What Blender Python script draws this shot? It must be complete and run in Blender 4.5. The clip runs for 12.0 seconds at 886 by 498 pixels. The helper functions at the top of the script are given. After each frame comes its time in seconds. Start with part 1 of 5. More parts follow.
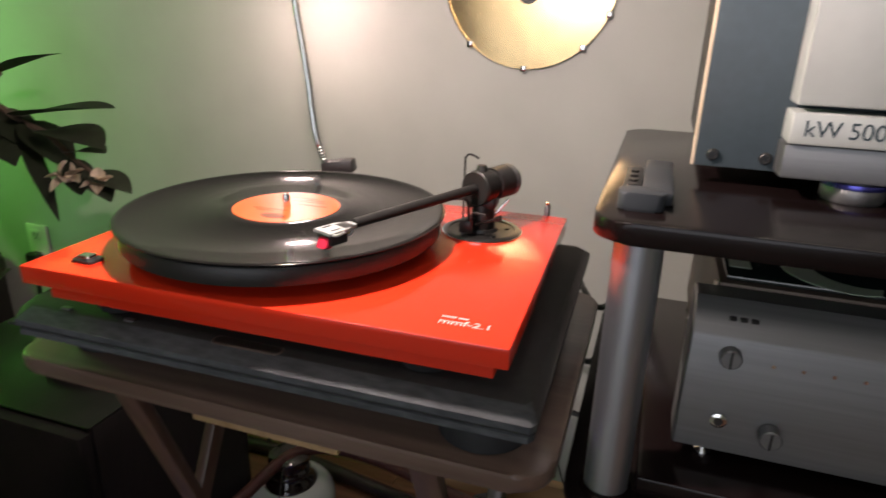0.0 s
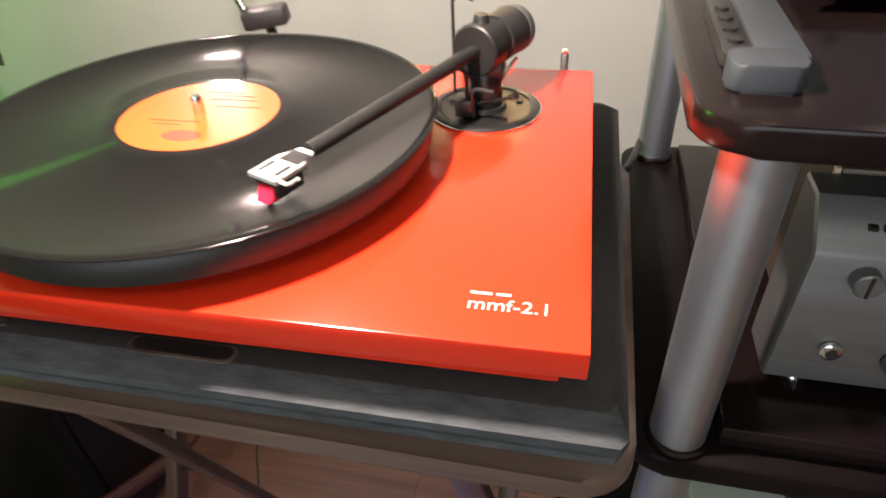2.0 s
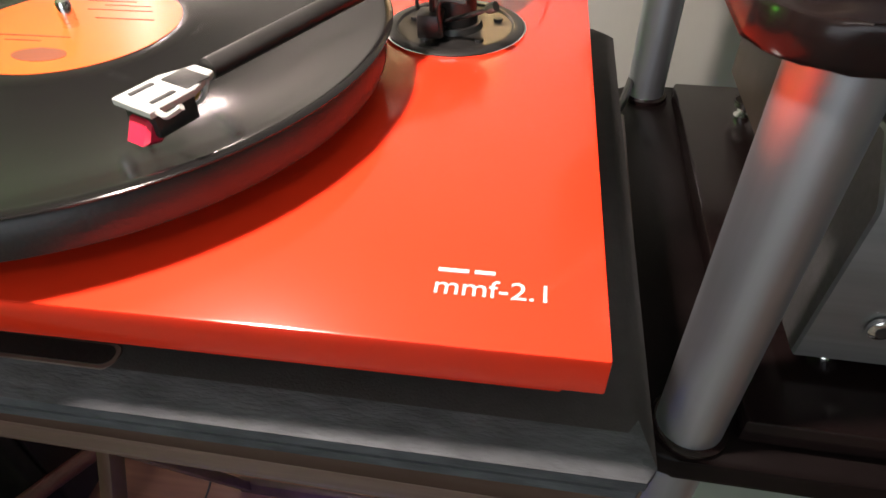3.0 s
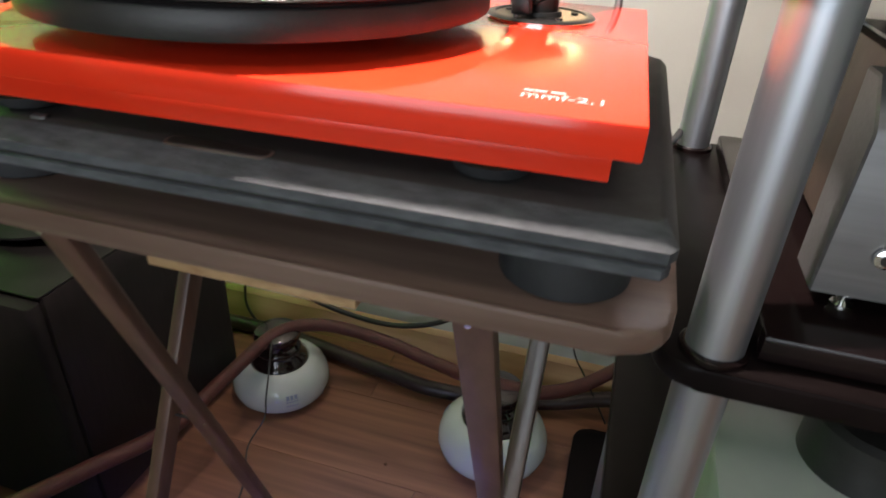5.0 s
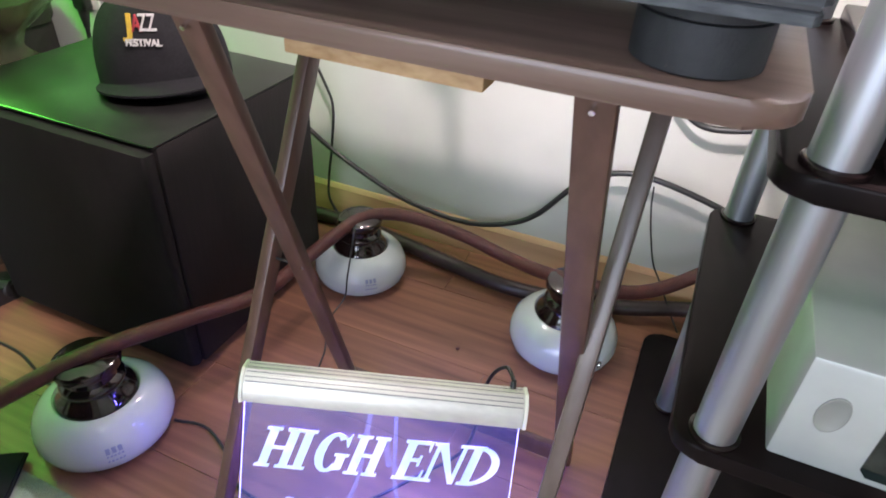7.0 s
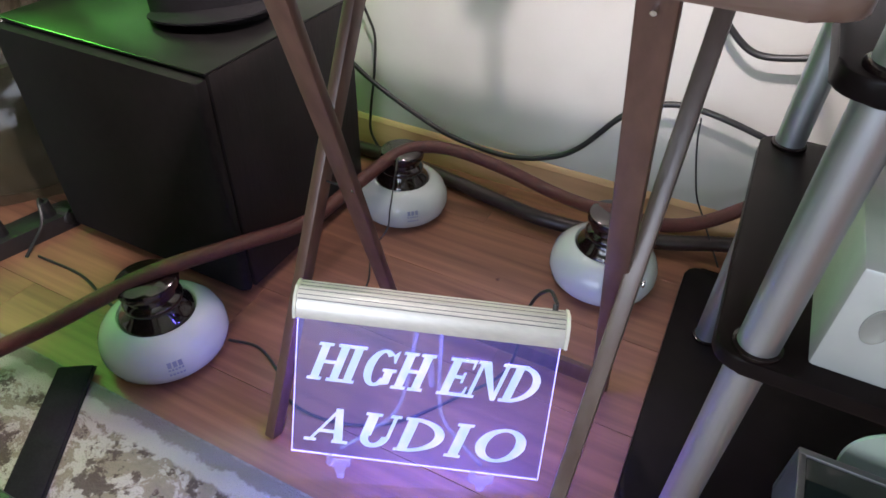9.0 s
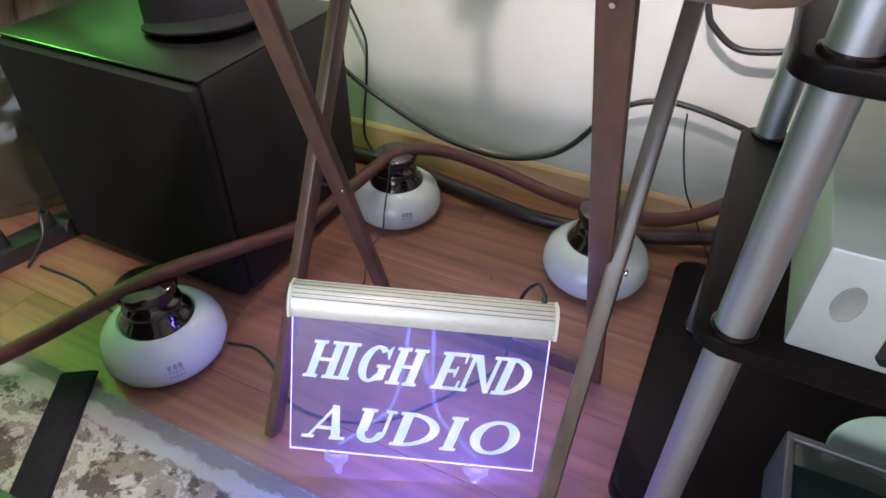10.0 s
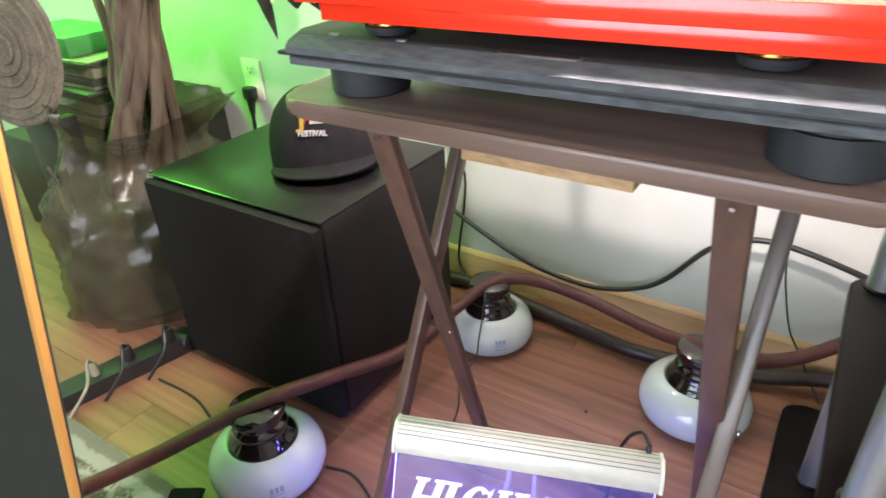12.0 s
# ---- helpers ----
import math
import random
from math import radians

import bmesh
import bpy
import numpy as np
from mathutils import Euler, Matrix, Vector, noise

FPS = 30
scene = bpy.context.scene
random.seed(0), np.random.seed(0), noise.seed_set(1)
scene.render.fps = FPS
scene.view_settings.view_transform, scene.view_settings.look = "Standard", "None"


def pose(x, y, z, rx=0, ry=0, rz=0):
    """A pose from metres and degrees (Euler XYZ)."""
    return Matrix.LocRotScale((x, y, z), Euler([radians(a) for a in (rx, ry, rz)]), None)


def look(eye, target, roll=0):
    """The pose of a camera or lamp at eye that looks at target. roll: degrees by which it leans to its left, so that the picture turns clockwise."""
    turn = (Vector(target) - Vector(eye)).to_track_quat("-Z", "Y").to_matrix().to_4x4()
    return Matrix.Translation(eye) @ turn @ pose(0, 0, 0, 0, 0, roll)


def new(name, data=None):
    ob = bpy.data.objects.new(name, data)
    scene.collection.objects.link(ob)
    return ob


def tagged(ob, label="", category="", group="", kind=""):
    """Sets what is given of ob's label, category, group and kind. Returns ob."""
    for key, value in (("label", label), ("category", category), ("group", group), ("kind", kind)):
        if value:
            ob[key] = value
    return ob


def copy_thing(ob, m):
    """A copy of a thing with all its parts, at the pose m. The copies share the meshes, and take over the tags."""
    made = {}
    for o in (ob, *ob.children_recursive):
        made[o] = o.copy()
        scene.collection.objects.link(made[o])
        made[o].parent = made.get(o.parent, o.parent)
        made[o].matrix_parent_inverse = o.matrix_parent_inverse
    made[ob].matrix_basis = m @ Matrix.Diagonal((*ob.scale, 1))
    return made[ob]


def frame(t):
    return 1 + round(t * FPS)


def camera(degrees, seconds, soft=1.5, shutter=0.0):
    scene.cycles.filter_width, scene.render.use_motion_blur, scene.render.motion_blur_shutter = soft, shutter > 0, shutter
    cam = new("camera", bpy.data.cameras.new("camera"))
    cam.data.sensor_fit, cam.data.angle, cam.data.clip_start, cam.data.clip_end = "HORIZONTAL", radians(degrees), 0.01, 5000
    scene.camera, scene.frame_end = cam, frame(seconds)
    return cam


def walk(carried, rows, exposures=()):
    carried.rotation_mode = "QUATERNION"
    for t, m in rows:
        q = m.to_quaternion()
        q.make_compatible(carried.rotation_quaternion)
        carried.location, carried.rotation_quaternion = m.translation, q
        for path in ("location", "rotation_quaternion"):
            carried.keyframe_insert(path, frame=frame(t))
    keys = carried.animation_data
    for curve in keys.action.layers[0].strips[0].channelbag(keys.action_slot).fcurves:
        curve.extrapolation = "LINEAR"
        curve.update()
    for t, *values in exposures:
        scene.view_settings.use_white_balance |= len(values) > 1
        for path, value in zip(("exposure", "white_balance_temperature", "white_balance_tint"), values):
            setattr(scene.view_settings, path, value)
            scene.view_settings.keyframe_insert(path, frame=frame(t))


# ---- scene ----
cam = camera(70.0, 12.0, soft=1.6, shutter=0.4)
PATH = [
    (0, (-0.01, 0.005, 1.052), (-0.595, 1.79, 0.365), 1.7),
    (0.5, (-0.028, -0.014, 1.074), (-0.745, 1.676, 0.28), 0.7),
    (1, (-0.042, -0.038, 1.121), (-0.731, 1.583, 0.174), -1.1),
    (1.5, (-0.096, 0.083, 1.093), (-0.674, 1.654, -0.002), -3.1),
    (2, (-0.096, 0.179, 1.048), (-0.481, 1.721, -0.165), -2.8),
    (2.5, (-0.103, 0.236, 1.021), (-0.405, 1.711, -0.296), -2.2),
    (2.7, (-0.109, 0.25, 1.011), (-0.382, 1.706, -0.333), -1.3),
    (4.3, (-0.101, 0.222, 0.945), (-0.457, 1.879, -0.118), 0.9),
    (4.6, (-0.093, 0.178, 0.942), (-0.507, 1.848, -0.078), 2.5),
    (5, (-0.093, 0.111, 0.927), (-0.561, 1.783, -0.067), 2.9),
    (5.5, (-0.095, 0.076, 0.899), (-0.663, 1.711, -0.103), 2.7),
    (6, (-0.091, 0.056, 0.878), (-0.65, 1.663, -0.174), 2.5),
    (6.5, (-0.09, 0.05, 0.867), (-0.671, 1.63, -0.213), 3.0),
    (7, (-0.101, 0.04, 0.853), (-0.712, 1.555, -0.302), 3.4),
    (7.5, (-0.115, 0.032, 0.84), (-0.762, 1.474, -0.385), 3.3),
    (7.7, (-0.116, 0.019, 0.831), (-0.767, 1.447, -0.409), 3.4),
    (9.5, (-0.088, 0.001, 0.841), (-0.751, 1.375, -0.452), 1.0),
    (10, (-0.076, -0.008, 0.841), (-0.748, 1.379, -0.433), 0.2),
    (10.5, (-0.095, -0.014, 0.86), (-0.841, 1.402, -0.339), -0.5),
    (11, (-0.137, -0.021, 0.886), (-1.08, 1.373, -0.195), -1.6),
    (11.5, (-0.142, -0.032, 0.905), (-1.14, 1.365, -0.12), -1.7),
    (12, (-0.108, -0.027, 0.909), (-1.074, 1.407, -0.097), -2.8),
]
EXPOSURES = [(0.0, 0.05, 6600, 19), (0.8, 0.2, 6600, 18), (2.0, 0.97, 6600, 15), (2.7, 0.66, 6500, 14), (4.3, 0.28, 6500, 14), (5.0, 1.05, 6400, 14), (5.5, 1.65, 6100, 15), (6.5, 2.15, 5950, 19), (7.5, 2.05, 5950, 20), (9.3, 1.8, 5950, 21), (10.0, 1.9, 5950, 21), (11.0, 2.2, 6050, 20), (12.0, 2.45, 6150, 18)]
walk(cam, [(t, look(eye, target, roll)) for t, eye, target, roll in PATH], EXPOSURES)

# ---- light ----
world = bpy.data.worlds.new("room_dim")
scene.world = world
world.use_nodes = True
world.node_tree.nodes["Background"].inputs[0].default_value = (1.0, 0.9, 0.75, 1)
world.node_tree.nodes["Background"].inputs[1].default_value = 0.02


def lamp(name, kind, energy, color, m, **more):
    data = bpy.data.lights.new(name, kind)
    data.energy, data.color = energy, color
    if "size" in more:
        data.size = more["size"]
    if "size_y" in more:
        data.shape, data.size_y = "RECTANGLE", more["size_y"]
    if "soft" in more:
        data.shadow_soft_size = more["soft"]
    if "cone" in more:
        data.spot_size, data.spot_blend = radians(more["cone"]), more.get("blend", 0.5)
    ob = new(name, data)
    ob.matrix_world = m
    return ob


LAMP_AT = Vector((-0.265, 0.400, 1.290))
lamp("gooseneck_bulb", "POINT", 18.0, (1.0, 0.86, 0.77), pose(*(LAMP_AT + Vector((0.0, 0.0, -0.070)))), soft=0.020)
# soft frontal fill from an added, unseen window behind the camera
lamp("added_window_fill", "AREA", 18.5, (0.84, 0.93, 1.0), look((-0.30, -2.385, 1.25), (-0.30, 0.0, 1.15)), size=2.0, size_y=1.5)
# weak overhead fill, added; its ceiling fixture is never in view
lamp("added_ceiling_fill", "AREA", 3.0, (1.0, 0.95, 0.90), look((-0.10, -0.75, 2.33), (-0.20, 0.3, 0.0)), size=0.35)
lamp("green_led", "POINT", 11.0, (0.16, 1.0, 0.06), pose(-1.95, 0.77, 1.06), soft=0.12)
lamp("second_bulb", "POINT", 1.7, (1.0, 0.78, 0.74), pose(-0.655, 1.050, 1.085), soft=0.022)

# ---- materials ----


def mat(name, color, rough=0.5, metal=0.0, var=0.12, scale=30.0, bump=0.0, bump_scale=200.0, spec=0.5, coat=0.0, color2=None, stretch=(1, 1, 1), island=0.0):
    """A surface with broad and fine variation of colour, roughness and relief."""
    m = bpy.data.materials.new(name)
    m.use_nodes = True
    nt = m.node_tree
    b = nt.nodes["Principled BSDF"]
    b.inputs["Roughness"].default_value, b.inputs["Metallic"].default_value = rough, metal
    b.inputs["Specular IOR Level"].default_value = spec
    b.inputs["Coat Weight"].default_value = coat
    b.inputs["Coat Roughness"].default_value = 0.06
    tc = nt.nodes.new("ShaderNodeTexCoord")
    mp = nt.nodes.new("ShaderNodeMapping")
    mp.inputs["Scale"].default_value = stretch
    nt.links.new(tc.outputs["Object"], mp.inputs[0])
    coords = mp.outputs[0]
    if island:
        info = nt.nodes.new("ShaderNodeObjectInfo")
        add = nt.nodes.new("ShaderNodeVectorMath")
        add.operation = "MULTIPLY_ADD"
        add.inputs[0].default_value = (1, 1, 1)
        rnd = nt.nodes.new("ShaderNodeMath")
        rnd.operation = "MULTIPLY"
        rnd.inputs[1].default_value = 37.0
        nt.links.new(info.outputs["Random"], rnd.inputs[0])
        nt.links.new(rnd.outputs[0], add.inputs[1])
        nt.links.new(coords, add.inputs[2])
        coords = add.outputs[0]
    n1, n2 = nt.nodes.new("ShaderNodeTexNoise"), nt.nodes.new("ShaderNodeTexNoise")
    n1.inputs["Scale"].default_value, n1.inputs["Detail"].default_value = scale, 6
    n2.inputs["Scale"].default_value, n2.inputs["Detail"].default_value = scale * 0.13, 3
    for n in (n1, n2):
        nt.links.new(coords, n.inputs["Vector"])
    mix = nt.nodes.new("ShaderNodeMath")
    mix.operation = "MULTIPLY_ADD"
    mix.inputs[1].default_value = 0.5
    half = nt.nodes.new("ShaderNodeMath")
    half.operation = "MULTIPLY"
    half.inputs[1].default_value = 0.5
    nt.links.new(n2.outputs["Fac"], half.inputs[0])
    nt.links.new(n1.outputs["Fac"], mix.inputs[0])
    nt.links.new(half.outputs[0], mix.inputs[2])
    ramp = nt.nodes.new("ShaderNodeValToRGB")
    c = Vector(color)
    lo = c * (1 - 2 * var) if color2 is None else Vector(color2)
    hi = c * (1 + 1.2 * var) if color2 is None else c
    ramp.color_ramp.elements[0].position, ramp.color_ramp.elements[1].position = 0.33, 0.67
    ramp.color_ramp.elements[0].color, ramp.color_ramp.elements[1].color = (*lo, 1), (*hi, 1)
    nt.links.new(mix.outputs[0], ramp.inputs[0])
    nt.links.new(ramp.outputs[0], b.inputs["Base Color"])
    rr = nt.nodes.new("ShaderNodeMapRange")
    rr.inputs[3].default_value, rr.inputs[4].default_value = max(rough - 0.1 * rough - 0.02, 0.01), min(rough + 0.25 * rough + 0.02, 1)
    nt.links.new(n2.outputs["Fac"], rr.inputs[0])
    nt.links.new(rr.outputs[0], b.inputs["Roughness"])
    if bump:
        n3 = nt.nodes.new("ShaderNodeTexNoise")
        n3.inputs["Scale"].default_value, n3.inputs["Detail"].default_value = bump_scale, 3
        nt.links.new(coords, n3.inputs["Vector"])
        bp = nt.nodes.new("ShaderNodeBump")
        bp.inputs["Strength"].default_value, bp.inputs["Distance"].default_value = bump, 0.002
        nt.links.new(n3.outputs["Fac"], bp.inputs["Height"])
        nt.links.new(bp.outputs[0], b.inputs["Normal"])
    return m


def glow(name, color, strength, color2=None):
    m = bpy.data.materials.new(name)
    m.use_nodes = True
    nt = m.node_tree
    b = nt.nodes["Principled BSDF"]
    b.inputs["Base Color"].default_value = (*color, 1)
    b.inputs["Emission Color"].default_value = (*color, 1)
    b.inputs["Emission Strength"].default_value = strength
    if color2:
        n = nt.nodes.new("ShaderNodeTexNoise")
        n.inputs["Scale"].default_value = 28
        r = nt.nodes.new("ShaderNodeValToRGB")
        r.color_ramp.elements[0].position, r.color_ramp.elements[1].position = 0.42, 0.54
        r.color_ramp.elements[0].color, r.color_ramp.elements[1].color = (*color, 1), (*color2, 1)
        tc = nt.nodes.new("ShaderNodeTexCoord")
        nt.links.new(tc.outputs["Object"], n.inputs["Vector"])
        nt.links.new(n.outputs["Fac"], r.inputs[0])
        nt.links.new(r.outputs[0], b.inputs["Emission Color"])
    return m


def clear(name, color, rough=0.03, ior=1.49):
    m = bpy.data.materials.new(name)
    m.use_nodes = True
    b = m.node_tree.nodes["Principled BSDF"]
    b.inputs["Base Color"].default_value = (*color, 1)
    b.inputs["Roughness"].default_value = rough
    b.inputs["Transmission Weight"].default_value = 1.0
    b.inputs["IOR"].default_value = ior
    return m


def thin_film(name, color, amount, scatter=None, lit=0.0):
    """A thin clear sheet: mostly seen through, with a glossy face; scatter and lit add a glow in place of scattered
    light.
    """
    m = bpy.data.materials.new(name)
    m.use_nodes = True
    nt = m.node_tree
    out = nt.nodes["Material Output"]
    nt.nodes.remove(nt.nodes["Principled BSDF"])
    tr, gl, mx = nt.nodes.new("ShaderNodeBsdfTransparent"), nt.nodes.new("ShaderNodeBsdfGlossy"), nt.nodes.new("ShaderNodeMixShader")
    tr.inputs[0].default_value = (*color, 1)
    gl.inputs["Roughness"].default_value = 0.32
    mx.inputs[0].default_value = amount
    nt.links.new(tr.outputs[0], mx.inputs[1])
    nt.links.new(gl.outputs[0], mx.inputs[2])
    last = mx
    if scatter:
        em, ad = nt.nodes.new("ShaderNodeEmission"), nt.nodes.new("ShaderNodeAddShader")
        em.inputs[0].default_value, em.inputs[1].default_value = (*scatter, 1), lit
        nt.links.new(mx.outputs[0], ad.inputs[0])
        nt.links.new(em.outputs[0], ad.inputs[1])
        last = ad
    nt.links.new(last.outputs[0], out.inputs[0])
    return m


def vinyl_material():
    """Black vinyl: fine concentric grooves whose inner and outer walls lean along the radius and catch the lamp, and smoother bands between tracks."""
    m = bpy.data.materials.new("vinyl")
    m.use_nodes = True
    nt = m.node_tree
    flat = nt.nodes["Principled BSDF"]
    out = nt.nodes["Material Output"]
    tc = nt.nodes.new("ShaderNodeTexCoord")
    geo = nt.nodes.new("ShaderNodeNewGeometry")
    ln = nt.nodes.new("ShaderNodeVectorMath")
    ln.operation = "LENGTH"
    nt.links.new(tc.outputs["Object"], ln.inputs[0])
    ns = nt.nodes.new("ShaderNodeTexNoise")
    ns.noise_dimensions = "1D"
    ns.inputs["Scale"].default_value, ns.inputs["Detail"].default_value = 160, 3
    nt.links.new(ln.outputs["Value"], ns.inputs["W"])
    rr = nt.nodes.new("ShaderNodeMapRange")
    rr.inputs[1].default_value, rr.inputs[2].default_value = 0.3, 0.7
    rr.inputs[3].default_value, rr.inputs[4].default_value = 0.11, 0.19
    nt.links.new(ns.outputs["Fac"], rr.inputs[0])
    radial = nt.nodes.new("ShaderNodeVectorMath")
    radial.operation = "NORMALIZE"
    nt.links.new(tc.outputs["Object"], radial.inputs[0])
    lobes = [flat]
    for lean in (-0.95, 0.95):
        add = nt.nodes.new("ShaderNodeVectorMath")
        add.operation = "MULTIPLY_ADD"
        add.inputs[1].default_value = (lean, lean, 0.0)
        nt.links.new(radial.outputs[0], add.inputs[0])
        nt.links.new(geo.outputs["Normal"], add.inputs[2])
        unit = nt.nodes.new("ShaderNodeVectorMath")
        unit.operation = "NORMALIZE"
        nt.links.new(add.outputs[0], unit.inputs[0])
        b = nt.nodes.new("ShaderNodeBsdfPrincipled")
        nt.links.new(unit.outputs[0], b.inputs["Normal"])
        lobes.append(b)
    for b in lobes:
        b.inputs["Base Color"].default_value = (0.006, 0.0055, 0.0055, 1)
        b.inputs["Specular IOR Level"].default_value = 0.17
        nt.links.new(rr.outputs[0], b.inputs["Roughness"])
    m1, m2 = nt.nodes.new("ShaderNodeMixShader"), nt.nodes.new("ShaderNodeMixShader")
    m1.inputs[0].default_value, m2.inputs[0].default_value = 0.5, 0.06
    nt.links.new(lobes[1].outputs[0], m1.inputs[1])
    nt.links.new(lobes[2].outputs[0], m1.inputs[2])
    nt.links.new(flat.outputs[0], m2.inputs[1])
    nt.links.new(m1.outputs[0], m2.inputs[2])
    nt.links.new(m2.outputs[0], out.inputs[0])
    return m


RUG_Y = 0.328


def rug_material():
    m = bpy.data.materials.new("rug_pile")
    m.use_nodes = True
    nt = m.node_tree
    b = nt.nodes["Principled BSDF"]
    b.inputs["Roughness"].default_value = 0.95
    b.inputs["Specular IOR Level"].default_value = 0.1
    tc = nt.nodes.new("ShaderNodeTexCoord")
    big, fine, warp = (nt.nodes.new("ShaderNodeTexNoise") for _ in range(3))
    big.inputs["Scale"].default_value, big.inputs["Detail"].default_value, big.inputs["Roughness"].default_value, big.inputs["Distortion"].default_value = 9.0, 9, 0.74, 0.5
    warp.inputs["Scale"].default_value, warp.inputs["Detail"].default_value, warp.inputs["Roughness"].default_value = 22, 8, 0.75
    fine.inputs["Scale"].default_value, fine.inputs["Detail"].default_value = 420, 2
    for n in (big, warp, fine):
        nt.links.new(tc.outputs["Object"], n.inputs["Vector"])
    def ramp(source, *stops):
        r = nt.nodes.new("ShaderNodeValToRGB")
        e = r.color_ramp.elements
        e[0].position, e[0].color = stops[0][0], (*stops[0][1], 1)
        e[1].position, e[1].color = stops[-1][0], (*stops[-1][1], 1)
        for p, c in stops[1:-1]:
            e.new(p).color = (*c, 1)
        nt.links.new(source, r.inputs[0])
        return r.outputs[0]

    def blend(fac, a, b):
        mx = nt.nodes.new("ShaderNodeMix")
        mx.data_type = "RGBA"
        nt.links.new(fac, mx.inputs["Factor"])
        nt.links.new(a, mx.inputs["A"])
        nt.links.new(b, mx.inputs["B"])
        return mx.outputs["Result"]

    cream, taupe, dark = (0.36, 0.34, 0.30), (0.19, 0.165, 0.13), (0.070, 0.052, 0.045)
    field = ramp(big.outputs["Fac"], (0.36, taupe), (0.45, (0.22, 0.195, 0.155)), (0.475, cream), (0.52, cream), (0.55, taupe), (0.66, (0.25, 0.22, 0.17)))
    specks = ramp(warp.outputs["Fac"], (0.525, (0, 0, 0)), (0.56, (0.9, 0.9, 0.9)))
    dots = nt.nodes.new("ShaderNodeRGB")
    dots.outputs[0].default_value = (*dark, 1)
    field = blend(specks, field, dots.outputs[0])
    sep, sway = nt.nodes.new("ShaderNodeSeparateXYZ"), nt.nodes.new("ShaderNodeMath")
    nt.links.new(tc.outputs["Object"], sep.inputs[0])
    sway.operation = "MULTIPLY_ADD"
    sway.inputs[1].default_value = 0.045
    nt.links.new(warp.outputs["Fac"], sway.inputs[0])
    nt.links.new(sep.outputs["Y"], sway.inputs[2])
    place = nt.nodes.new("ShaderNodeMapRange")
    place.inputs[1].default_value, place.inputs[2].default_value = RUG_Y - 0.10, RUG_Y + 0.03
    nt.links.new(sway.outputs[0], place.inputs[0])
    border = ramp(place.outputs[0], (0.60, cream), (0.76, cream), (0.80, (0.21, 0.19, 0.16)), (1.0, (0.20, 0.18, 0.15)))
    inside = ramp(place.outputs[0], (0.58, (0, 0, 0)), (0.62, (1, 1, 1)))
    nt.links.new(blend(inside, field, border), b.inputs["Base Color"])
    bp = nt.nodes.new("ShaderNodeBump")
    bp.inputs["Strength"].default_value, bp.inputs["Distance"].default_value = 0.9, 0.004
    nt.links.new(fine.outputs["Fac"], bp.inputs["Height"])
    nt.links.new(bp.outputs[0], b.inputs["Normal"])
    return m


RED = mat("red_lacquer", (0.78, 0.036, 0.011), 0.18, var=0.03, scale=12, spec=0.5, coat=0.3)
VINYL = vinyl_material()
BLACK_GLOSS = mat("black_gloss_lacquer", (0.007, 0.004, 0.004), 0.20, var=0.2, scale=20, spec=0.28)
BLACK_SATIN = mat("black_satin", (0.018, 0.017, 0.017), 0.42, var=0.2, scale=60, bump=0.1, bump_scale=400)
BLACK_RUBBER = mat("black_rubber", (0.020, 0.021, 0.023), 0.62, var=0.2, scale=60, bump=0.2, bump_scale=600)
BLACK_METAL = mat("black_anodised", (0.030, 0.029, 0.028), 0.34, metal=0.5, var=0.2, scale=80)
BOARD = mat("painted_board", (0.034, 0.032, 0.032), 0.62, var=0.22, scale=140, bump=0.18, bump_scale=900, color2=(0.022, 0.021, 0.020), spec=0.3)
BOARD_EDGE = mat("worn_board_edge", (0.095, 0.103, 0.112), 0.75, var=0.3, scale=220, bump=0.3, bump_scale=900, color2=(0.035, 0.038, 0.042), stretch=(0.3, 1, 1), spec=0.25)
CHROME = mat("chrome", (0.80, 0.80, 0.80), 0.12, metal=1.0, var=0.04, scale=40)
SILVER = mat("brushed_aluminium", (0.235, 0.235, 0.24), 0.45, metal=0.9, var=0.07, scale=260, stretch=(0.03, 1, 1), bump=0.05, bump_scale=300)
COLUMN = mat("satin_aluminium_tube", (0.47, 0.50, 0.55), 0.40, metal=0.95, var=0.07, scale=120, stretch=(1, 1, 0.04))
WHITE_METAL = mat("pale_silver_paint", (0.40, 0.42, 0.405), 0.38, metal=0.15, var=0.05, scale=30, bump=0.06, bump_scale=900)
PLATE_BLUE = mat("grey_anodised_plate", (0.055, 0.075, 0.088), 0.42, metal=0.4, var=0.06, scale=100)
LABEL_ORANGE = mat("label_paper", (0.56, 0.090, 0.012), 0.34, var=0.05, scale=60)
LABEL_DARK = mat("label_print", (0.16, 0.045, 0.02), 0.5, var=0.1)
WHITE_PRINT = mat("white_print", (0.52, 0.48, 0.46), 0.5, var=0.06)
WALL = mat("wall_paint", (0.48, 0.483, 0.447), 0.75, var=0.045, scale=9, bump=0.12, bump_scale=160)
CEIL = mat("ceiling_paint", (0.74, 0.73, 0.69), 0.85, var=0.03, scale=10)
PLANK = mat("laminate_plank", (0.30, 0.138, 0.078), 0.40, var=0.2, scale=46, stretch=(0.06, 1.5, 1), bump=0.05, bump_scale=300, color2=(0.125, 0.052, 0.031), island=1.0)
JOINT = mat("dark_joint", (0.155, 0.076, 0.047), 0.7, var=0.1)
OAK = mat("oak_trim", (0.50, 0.31, 0.165), 0.42, var=0.15, scale=40, stretch=(0.07, 1, 1), color2=(0.33, 0.185, 0.09))
RUG = rug_material()
RUG_EDGE = mat("rug_binding", (0.22, 0.20, 0.165), 0.95, var=0.2, scale=120, bump=0.8, bump_scale=500)
